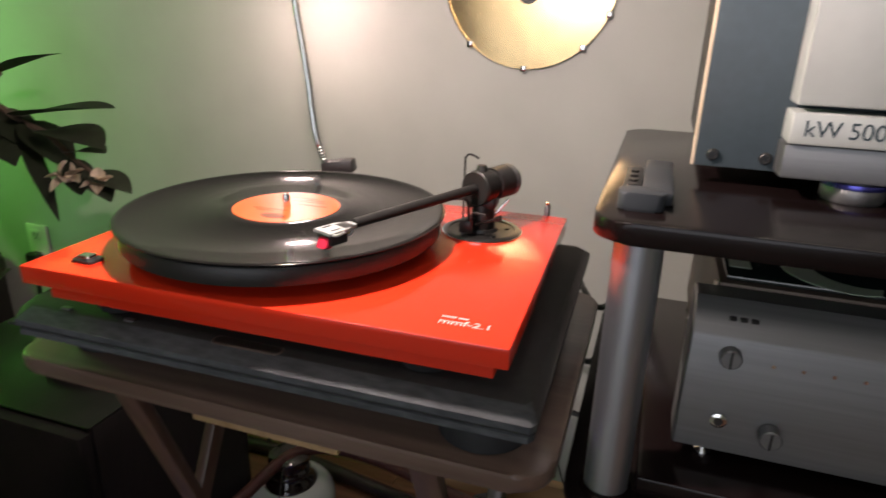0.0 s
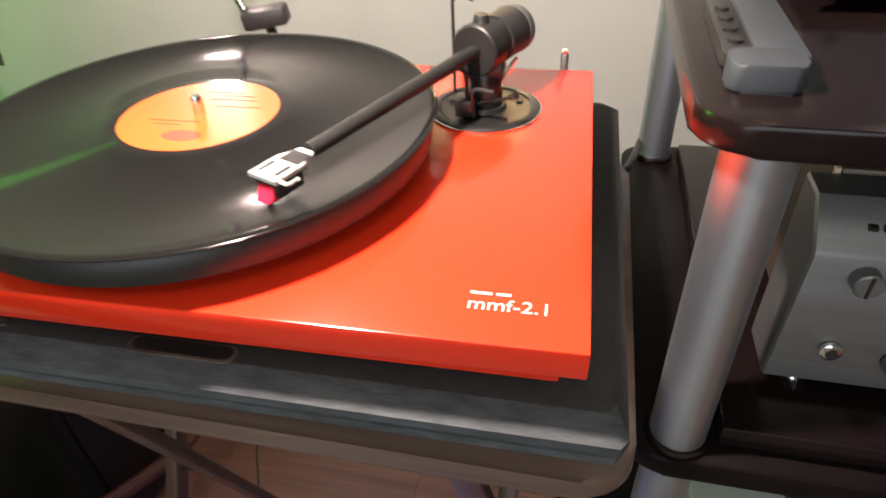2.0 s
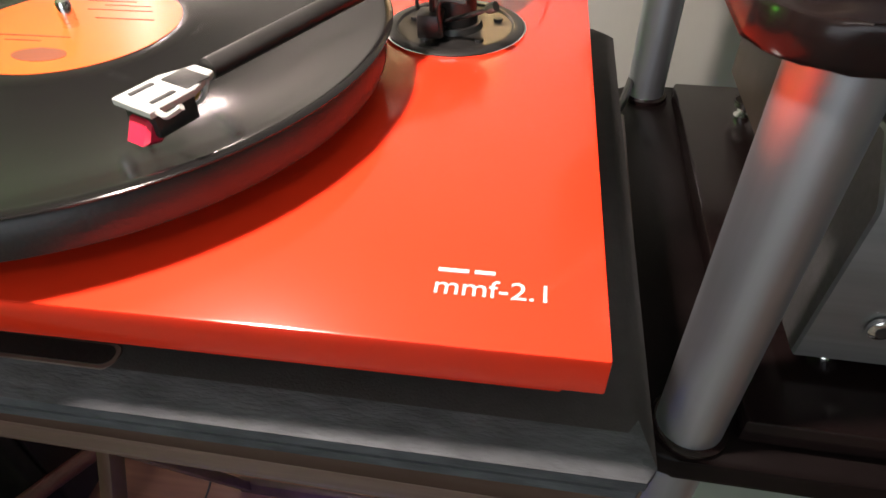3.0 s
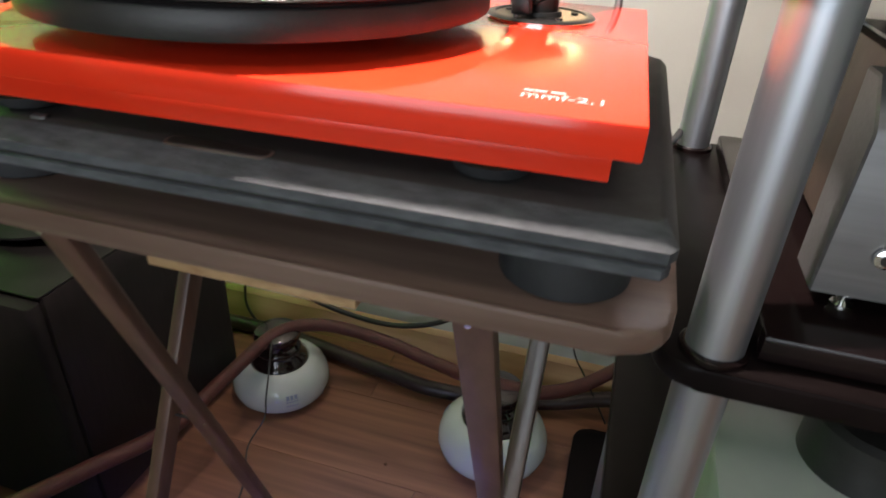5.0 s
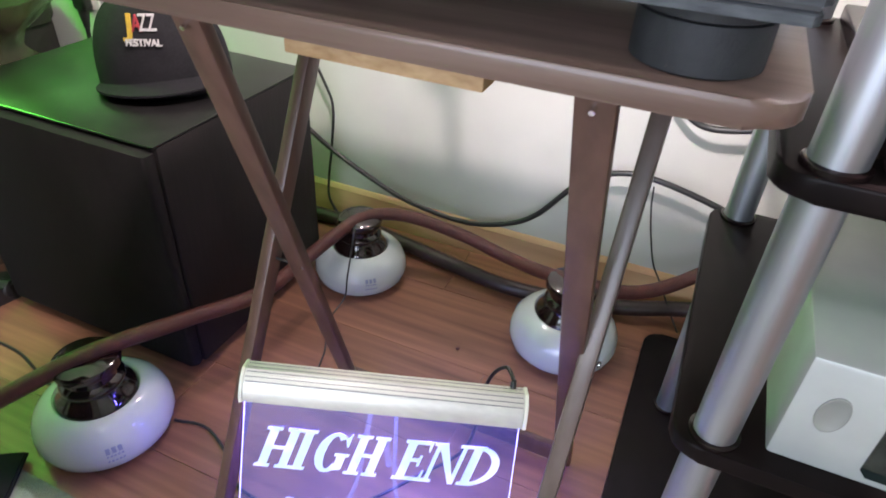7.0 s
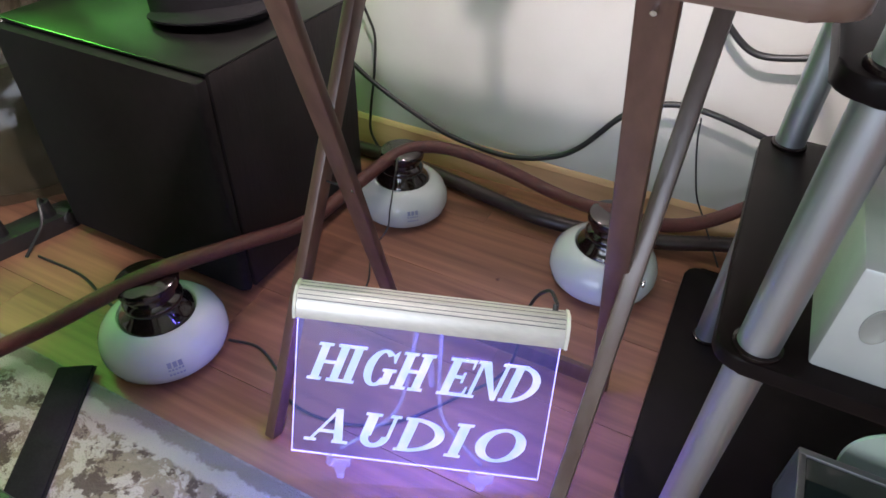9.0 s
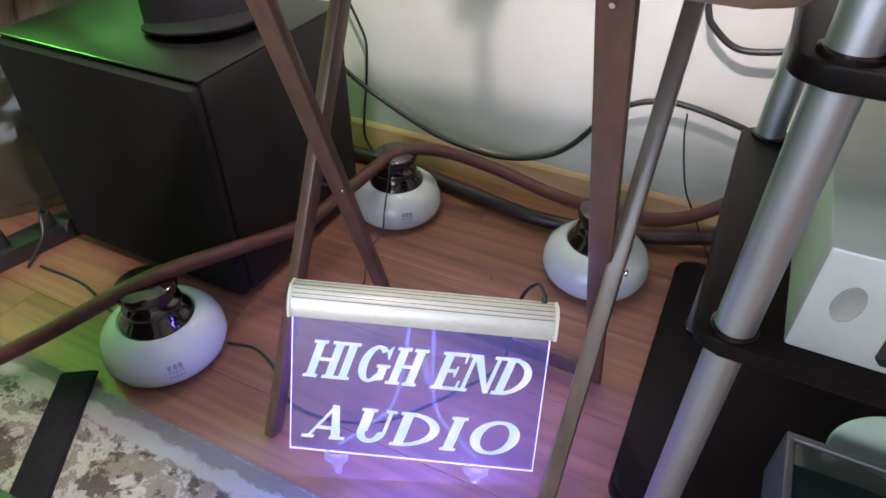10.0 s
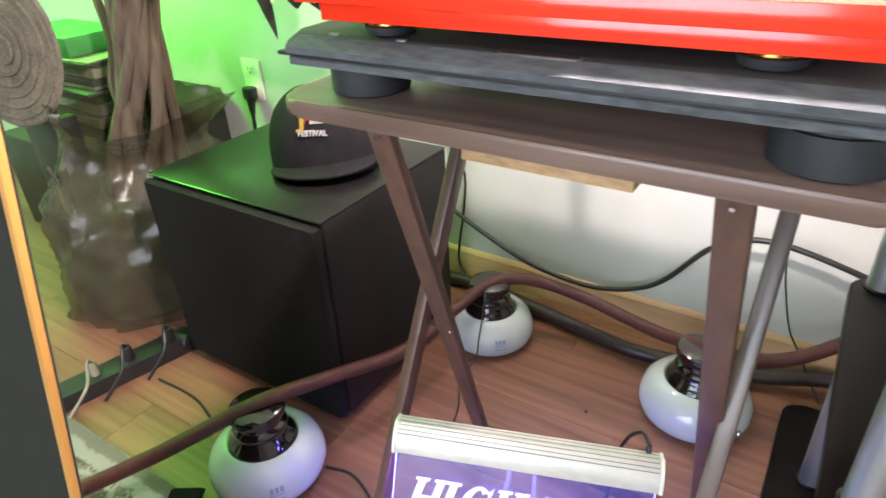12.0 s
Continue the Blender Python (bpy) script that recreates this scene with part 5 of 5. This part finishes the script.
for u0, u1, u2 in ((0.455, 0.415, 0.20), (0.545, 0.575, 0.76)):
    top_p = SL + ux * (W * u0) + dn * 0.050 - out * 0.009
    mid_p = SL + ux * (W * u1) + dn * 0.165 - out * 0.009
    low_p = SL + ux * (W * (0.45 * u1 + 0.55 * u2)) + dn * 0.215 - out * 0.009
    toe = SL + ux * (W * u2) + dn * (H - 0.006) - out * 0.009
    part("upright", tube([top_p, mid_p, low_p, toe], 0.0048, 8, 8, flat=0.6), ACRYLIC_CLEAR, easel)
    heel = SL + ux * (W * u2) + dn * H + out * 0.006
    t = heel.z
    part("hook", prism([(-0.004, 0.001), (0.005, 0.001), (0.008, t - 0.014), (0.017, t - 0.010), (0.018, t + 0.004), (0.012, t + 0.004), (0.009, t - 0.003), (-0.009, t - 0.003), (-0.008, t + 0.010), (-0.014, t + 0.011), (-0.018, t - 0.006), (-0.014, t - 0.014), (-0.006, t - 0.014)], Matrix.Translation((heel.x, heel.y, 0.0)) @ pose(0, 0, 0, 90, 0, yaw), 0.006, 0.0008), ACRYLIC_CLEAR, easel)
back = SL + ux * (W / 2) + dn * 0.09 - out * 0.01
part("rear_leg", tube([back, back * 0.5 + Vector((back.x * 0.5 - nrm.x * 0.05, back.y * 0.5 - nrm.y * 0.05, 0.02)), Vector((back.x - nrm.x * 0.09, back.y - nrm.y * 0.09, 0.004))], 0.0050, 8, 8), ACRYLIC_CLEAR, easel)

# ---- rug, felt strip, nut shell on the floor ----
rug = thing("area_rug", (-1.0, -0.6, 0), "beige and brown patterned low-pile rug", "rug")
part("rug_surface", rounded(-2.30, 0.40, -1.70, RUG_Y, 0.0005, 0.009, 0.02, 0.003), RUG, rug)
part("binding", rounded(-2.305, 0.405, -1.705, RUG_Y + 0.005, 0.0005, 0.0065, 0.02, 0.002), RUG_EDGE, rug, "pale bound edge")
fm = Matrix.Translation((-0.842, 0.230, 0.0092)) @ pose(0, 0, 0, 0, 0, 33)
strip = thing("black_felt_strip", (-0.834, 0.233, 0.0092), "flat black strip lying on the rug", "strip")
part("strip", placed(box(-0.0265, 0.0265, -0.13, 0.13, 0.0, 0.008, 0.002), fm), FELT, strip)
for x in (-0.0282, 0.0282):
    part("edge_piping", placed(cyl((x, -0.129, 0.0035), (x, 0.129, 0.0035), 0.0022, seg=8), fm), FELT, strip)
crumb = bmesh.new()
bmesh.ops.create_icosphere(crumb, subdivisions=2, radius=0.005)
for v in crumb.verts:
    v.co *= 0.75 + 0.5 * noise.noise(v.co * 300)
    v.co.z *= 0.7
crumb.transform(Matrix.Translation((-0.393, 0.868, 0.0035)))
solid("dark_crumb", crumb, JOINT, "small dark dried crumb on the laminate floor", "crumb")

# ---- panel loudspeaker at the side ----
spk = thing("panel_loudspeaker", (-0.82, 0.03, 0.009), "tall charcoal cloth panel loudspeaker with golden oak edge", "loudspeaker")
LT = Matrix.Translation((-0.593, 0.0405, 0.0)) @ pose(0, 0, 0, -9.3, 0.4, 0)
part("cloth_panel", placed(rounded(-0.46, -0.0095, -0.016, -0.004, 0.03, 1.50, 0.005), LT), PANEL_CLOTH, spk)
part("edge_strip", placed(box(-0.0090, 0.0, -0.018, -0.011, 0.03, 1.50, 0.002), LT), OAK_EDGE, spk, "golden oak edge strip")
part("base_bar", box(-1.04, -0.612, -0.09, 0.14, 0.009, 0.040, 0.004), BLACK_SATIN, spk)

# ---- plug strip ----
strip_m = Matrix.Translation((-1.300, 0.470, 0)) @ pose(0, 0, 0, 0, 0, -14)
pstrip = thing("power_strip", (-1.300, 0.470, 0), "black power strip with plugs on the floor", "power strip")
part("body", placed(rounded(-0.028, 0.028, -0.16, 0.16, 0.0, 0.036, 0.010, 0.003), strip_m), BLACK_SATIN, pstrip)
for k, (y, w) in enumerate(((0.11, 0.015), (0.02, 0.013), (-0.05, 0.010))):
    plug = part("plug", placed(cyl((0.0, y, 0.036), (0.004, y, 0.072), w, w * 0.7, seg=20, bevel=0.002), strip_m), BLACK_SATIN if k < 2 else PAPER, pstrip, "plug in the strip")
    part("plug_cord", placed(tube([(0.004, y, 0.071), (0.020, y - 0.01, 0.085), (0.05, y - 0.03, 0.05), (0.06, y - 0.08, 0.006)], 0.0035, 8, 6), strip_m), CABLE if k < 2 else PAPER, plug)
solid("round_plug", cyl((-1.285, 0.592, 0.020), (-1.240, 0.605, 0.024), 0.019, seg=24, bevel=0.004), BLACK_SATIN, "black round plug beside the subwoofer", "plug")

# ---- plant ----
plant = thing("artificial_magnolia", (-1.52, 0.76, 0), "artificial magnolia with twisted trunk, dark leaves and pale blossoms", "plant")
random.seed(7)
part("pot", lathe((-1.57, 0.74, 0), [(0.170, 0.0), (0.185, 0.012), (0.185, 0.16), (0.170, 0.28), (0.164, 0.285), (0.150, 0.265)], 36), POT, plant, "dull woven pot")
wrap = bmesh.new()
rows = []
for i in range(34):
    h = i / 33
    ring = []
    for k in range(64):
        a = 2 * math.pi * k / 64
        n = noise.noise(Vector((math.cos(a) * 2.6, math.sin(a) * 2.6, h * 5.0)))
        n2 = abs(noise.noise(Vector((math.cos(a) * 7, math.sin(a) * 7, h * 7.0))))
        n3 = abs(noise.noise(Vector((math.cos(a) * 16, math.sin(a) * 16, h * 15.0))))
        flare = max(0.0, h - 0.80) / 0.20
        r = 0.205 - 0.050 * h + 0.030 * math.sin(h * 3.0) - 0.055 * min(1, max(0, h - 0.60) / 0.25) + 0.020 * n + 0.030 * n2 + 0.016 * n3 + flare * (0.05 + 0.10 * max(0, math.cos(a)))
        ring.append(wrap.verts.new((-1.555 + 0.05 * h + r * math.cos(a), 0.75 + 0.03 * h + r * math.sin(a), 0.004 + 0.50 * h + 0.012 * n + 0.02 * flare * math.sin(3 * a + 1))))
    rows.append(ring)
for a, b in zip(rows, rows[1:]):
    for k in range(64):
        wrap.faces.new((a[k], a[(k + 1) % 64], b[(k + 1) % 64], b[k]))
part("clear_wrap", wrap, FILM, plant, "crumpled clear plastic wrap")
for k in range(8):
    a0 = 2 * math.pi * k / 8
    pts = []
    for i in range(10):
        h = i / 9
        a = a0 + 2.0 * h + 0.5 * math.sin(5 * h + k)
        r = 0.050 - 0.026 * h * h + 0.016 * math.sin(6 * h + 2 * k)
        pts.append((-1.535 + 0.115 * h * h + r * math.cos(a), 0.80 + 0.08 * h + r * math.sin(a), 0.20 + 0.68 * h))
    part("stem", tube(pts, lambda s: 0.0185 - 0.008 * s + 0.003 * math.sin(14 * s), 9, 7), BARK, plant, "twisted brown stem")
for k, (x0, x1, sway) in enumerate(((-0.075, 0.055, 0.03), (0.070, -0.045, -0.02), (-0.020, 0.085, -0.045))):
    pts = []
    for i in range(9):
        h = i / 8
        pts.append((-1.535 + 0.115 * h * h + x0 + (x1 - x0) * h + sway * math.sin(math.pi * h), 0.735 + 0.10 * h - 0.012 * math.sin(7 * h + k), 0.24 + 0.66 * h))
    part("stem", tube(pts, lambda s: 0.021 - 0.009 * s + 0.003 * math.sin(11 * s), 9, 7), BARK, plant, "twisted brown stem")
part("stem", tube([(-1.52, 0.79, 0.42), (-1.58, 0.80, 0.52), (-1.57, 0.82, 0.62), (-1.63, 0.84, 0.78)], lambda s: 0.016 - 0.006 * s, 8, 7), BARK, plant)


def leaf(at, aim, length, width, droop=0.25, up=(0, 0, 1), cup=0.15):
    """One pointed leaf blade with a folded midrib and a drooping tip."""
    bm = bmesh.new()
    d, s, u = frame_of(aim)
    prev = None
    for i in range(9):
        t = i / 8
        w = width * (math.sin(math.pi * t ** 0.8) ** 0.85) * 0.5 + 0.0006
        mid = Vector(at) + d * length * t + Vector((0, 0, -droop * length * t * t))
        row = [bm.verts.new(mid + s * w + u * w * cup), bm.verts.new(mid), bm.verts.new(mid - s * w + u * w * cup)]
        if prev:
            for k in (0, 1):
                bm.faces.new((prev[k], prev[k + 1], row[k + 1], row[k]))
        prev = row
    bmesh.ops.solidify(bm, geom=bm.faces[:], thickness=0.0012)
    return bm


hub = Vector((-1.285, 0.88, 0.88))
stems = tube([hub, (-1.25, 0.92, 0.870), (-1.20, 0.93, 0.840), (-1.13, 0.93, 0.815), (-1.07, 0.93, 0.770), (-1.02, 0.93, 0.745)], lambda s: 0.008 - 0.004 * s, 8, 7)
stems = tube([(-1.425, 0.88, 0.84), (-1.38, 0.88, 0.875), (-1.33, 0.88, 0.885), hub], 0.0095, 8, 7, bm=stems)
stems = tube([hub, (-1.255, 0.91, 0.905), (-1.223, 0.93, 0.929)], 0.005, 8, 7, bm=stems)
stems = tube([hub, (-1.30, 0.89, 0.95), (-1.35, 0.89, 1.06)], 0.006, 8, 7, bm=stems)
part("branch", stems, BARK, plant)
LEAVES = (((-1.223, 0.93, 0.929), (0.17, 0, 0.065), 0.175, 0.050, 0.12), ((-1.205, 0.93, 0.846), (0.24, 0.01, 0.045), 0.245, 0.105, 0.06),
          ((-1.190, 0.93, 0.840), (0.6, 0.1, -0.5), 0.12, 0.085, 0.2), ((-1.130, 0.93, 0.825), (1, -0.1, 0.10), 0.15, 0.090, 0.25),
          ((-1.198, 0.92, 0.840), (0.28, 0, -0.75), 0.19, 0.032, 0.12), ((-1.245, 0.92, 0.862), (0.5, 0, -0.4), 0.10, 0.07, 0.2),
          ((-1.285, 0.90, 0.875), (0.5, -0.1, -0.35), 0.15, 0.085, 0.2), ((-1.320, 0.90, 0.850), (0.8, -0.2, -0.1), 0.13, 0.09, 0.3),
          ((-1.080, 0.93, 0.785), (0.9, 0, 0.25), 0.09, 0.06, 0.2), ((-1.080, 0.93, 0.775), (0.1, 0, -1), 0.075, 0.055, 0.0),
          ((-1.050, 0.93, 0.755), (0.6, 0, -0.6), 0.075, 0.05, 0.1), ((-1.040, 0.93, 0.750), (1, 0.1, -0.2), 0.09, 0.06, 0.2),
          ((-1.300, 0.88, 0.930), (0.6, -0.2, 0.35), 0.15, 0.09, 0.3), ((-1.330, 0.88, 0.970), (0.4, -0.1, 0.6), 0.14, 0.08, 0.2),
          ((-1.350, 0.88, 0.860), (-0.2, -0.3, -0.7), 0.16, 0.09, 0.2), ((-1.370, 0.89, 0.90), (-0.8, -0.3, -0.2), 0.17, 0.09, 0.3),
          ((-1.350, 0.89, 1.06), (-0.6, 0, 0.5), 0.16, 0.08, 0.3), ((-1.340, 0.89, 1.04), (0.6, 0, 0.3), 0.15, 0.08, 0.3),
          ((-1.400, 0.90, 0.98), (-1, 0, 0.1), 0.17, 0.08, 0.3), ((-1.420, 0.91, 0.87), (-0.8, -0.2, -0.3), 0.17, 0.08, 0.3))
for at, aim, ln, wd, dr in LEAVES:
    part("leaf", leaf(at, aim, ln, wd * 1.35, dr), LEAF, plant)
for (bx, by, bz), size in (((-1.310, 0.785, 0.965), 0.100), ((-1.250, 0.785, 0.905), 0.098), ((-1.335, 0.790, 0.880), 0.095), ((-1.235, 0.800, 0.985), 0.085), ((-1.300, 0.790, 1.030), 0.095), ((-1.075, 0.91, 0.740), 0.042), ((-1.010, 0.92, 0.735), 0.036)):
    blossom = part("blossom", lathe((bx, by, bz - 0.008), [(0.006, 0.0), (0.010, 0.008), (0.006, 0.020)], 12), PALE_EDGE, plant, "pale cream-pink blossom")
    for k in range(7):
        a = 2 * math.pi * k / 7 + bx * 40
        lift = 0.55 if k % 2 else 0.15
        part("petal", leaf((bx, by, bz), (math.cos(a), 0.6 * math.sin(a) - 0.35, lift + math.sin(a) * 0.4 - 0.1), size, size * 0.72, 0.15, cup=0.5), PETAL, blossom)

# ---- bench, sleeves and basket in the corner ----
bench = thing("storage_bench", (-1.82, 1.09, 0), "black leatherette bench against the wall", "bench")
part("body", box(-2.08, -1.682, 1.02, 1.175, 0.0, 0.347, 0.006), LEATHER, bench)
part("cushion", rounded(-2.10, -1.657, 1.005, 1.178, 0.348, 0.405, 0.03, 0.016), LEATHER, bench)
random.seed(3)
chest = solid("low_chest", box(-2.26, -1.69, 0.78, 0.99, 0.0, 0.305, 0.006), LEATHER, "low black chest under stacked record sleeves", "chest")
z = 0.3052
for k in range(16):
    h = random.choice((0.004, 0.008, 0.020, 0.026))
    dx, dy = random.uniform(-0.022, 0.022), random.uniform(-0.012, 0.012)
    s = thing("record_sleeve", (-1.86, 0.885, z), "flat cardboard record sleeve in a stack", "record sleeve", "stacked record sleeves")
    part("sleeve", placed(box(-0.157, 0.157, -0.09, 0.09, 0, h, 0.001), Matrix.Translation((-1.835 + dx, 0.885 + dy, z)) @ pose(0, 0, 0, 0, 0, random.uniform(-5, 5))), (PAPER, DARK_CARD, PAPER, DARK_CARD, DARK_CARD)[k % 5], s)
    z += h + 0.0006
# box top coloured green to stand for the green light on it
tray = solid("green_lit_box", box(-2.02, -1.74, 0.80, 0.97, z, z + 0.05, 0.004), GREEN_LIT_CARD, "flat box on the stack of sleeves, green light in its colour", "box")
green = thing("green_lamp", (-1.95, 0.815, z + 0.05), "slim black table lamp with a green LED, lit", "lamp")
part("base", lathe((-1.95, 0.815, z + 0.05), [(0.050, 0.0), (0.052, 0.004), (0.045, 0.012), (0.010, 0.016)], 28), BLACK_SATIN, green)
part("pole", cyl((-1.95, 0.815, z + 0.06), (-1.95, 0.815, 0.915), 0.006), BLACK_SATIN, green)
part("led_face", lathe((-1.95, 0.815, 0.915), [(0.020, 0.0), (0.030, 0.010), (0.024, 0.018)], 28), GREEN_BULB, green, "glowing green face")
bk = thing("woven_round_tray", (-1.705, 0.66, 0), "round woven straw tray leaning on the chest", "tray")
wm = Matrix.Translation((-1.690, 0.645, 0.63)) @ pose(0, 0, 0, 82, 0, 12)
part("disc", placed(lathe((0, 0, 0), [(0.165, 0.0), (0.170, 0.004), (0.165, 0.009), (0.02, 0.004)], 48), wm), WICKER, bk)
part("stand", box(-1.765, -1.635, 0.655, 0.72, 0.0, 0.470, 0.004), LEATHER, bk)
part("stand_back", box(-1.725, -1.675, 0.668, 0.700, 0.470, 0.60, 0.004), LEATHER, bk)
for k in range(6):
    part("ring", placed(tube([((0.03 + 0.024 * k) * math.cos(a), (0.03 + 0.024 * k) * math.sin(a), 0.008) for a in (2 * math.pi * j / 24 for j in range(25))], 0.004, 6, 1), wm), WICKER, bk)
fan = thing("dried_palm_fan", (-1.635, 0.62, 0.0), "pleated dried palm fan propped by the pot", "fan")
fb = bmesh.new()
root = Vector((-1.63, 0.62, 0.31))
pr = None
for k in range(25):
    a = radians(-60 + 120 * k / 24)
    tip = root + Vector((0.10 * math.cos(a), -0.03, 0.10 * math.sin(a))) + Vector((0, 0.006 * (k % 2), 0))
    v = (fb.verts.new(root + Vector((0.01 * math.cos(a), 0.002 * (k % 2), 0.01 * math.sin(a)))), fb.verts.new(tip))
    if pr:
        fb.faces.new((pr[0], pr[1], v[1], v[0]))
    pr = v
bmesh.ops.solidify(fb, geom=fb.faces[:], thickness=0.0015)
part("blade", fb, PAPER, fan)
part("handle", bar((-1.635, 0.62, 0.0), (-1.63, 0.62, 0.32), 0.008, 0.008), RAW_WOOD, fan)

# ---- wall outlet ----
outlet = thing("wall_outlet", (-1.5520, WALL_Y, 0.40), "ivory wall outlet with a black plug in it", "outlet")
part("cover", box(-1.5870, -1.5170, WALL_Y - 0.007, WALL_Y - 0.001, 0.385, 0.500, 0.002), IVORY, outlet)
for z in (0.472, 0.412):
    sk = part("socket", box(-1.5690, -1.5350, WALL_Y - 0.0095, WALL_Y - 0.0065, z - 0.014, z + 0.014, 0.002), IVORY, outlet)
    for x, h in ((-1.5590, 0.005), (-1.5460, 0.004)):
        part("slit", box(x - 0.0012, x + 0.0012, WALL_Y - 0.0102, WALL_Y - 0.009, z - 0.002 - h + 0.004, z + h + 0.002), BLACK_SATIN, sk)
    part("earth_hole", placed(lathe((0, 0, 0), [(0.0024, 0.0), (0.0024, 0.001)], 10), Matrix.Translation((-1.5520, WALL_Y - 0.0092, z - 0.009)) @ facing), BLACK_SATIN, sk)
plug = part("plug", rounded(-1.5730, -1.5310, WALL_Y - 0.040, WALL_Y - 0.0098, 0.392, 0.424, 0.010, 0.004), BLACK_SATIN, outlet, "black right-angle plug")
part("plug_neck", cyl((-1.5520, WALL_Y - 0.026, 0.396), (-1.5530, WALL_Y - 0.028, 0.345), 0.015, 0.007, seg=16, bevel=0.001), BLACK_SATIN, plug)
part("plug_cord", tube([(-1.5530, WALL_Y - 0.028, 0.348), (-1.5550, WALL_Y - 0.030, 0.28), (-1.5560, WALL_Y - 0.034, 0.16), (-1.5450, WALL_Y - 0.045, 0.05), (-1.5000, WALL_Y - 0.06, 0.008)], 0.0055, 8), CABLE, plug)

# ---- laminate floor, plank by plank ----
floor = solid("floor", box(-3.02, 2.32, -2.52, WALL_Y + 0.12, -0.06, -0.0045), JOINT, "reddish brown wood laminate floor", "floor", kind="structure")
PW, PL = 0.192, 0.98
plank = box(-PL / 2 + 0.0003, PL / 2 - 0.0003, -PW / 2 + 0.0003, PW / 2 - 0.0003, -0.0045, 0.0, 0.0005, seg=1)
plank_mesh = mesh_of("plank", plank, PLANK)
for j in range(19):
    y = WALL_Y - PW * (j + 0.5) + 0.02
    shift = (0.0, 0.43, 0.17, 0.71, 0.31)[j % 5]
    for i in range(-4, 3):
        a, b = max((i + shift - 0.5) * PL + 0.0006, -2.95), min((i + shift + 0.5) * PL - 0.0006, 2.25)
        if b - a < 0.05:
            continue
        ob = new("plank", plank_mesh)
        ob.location = ((a + b) / 2, y, 0)
        ob.scale.x = (b - a) / (PL - 0.0012)
        ob.parent = floor
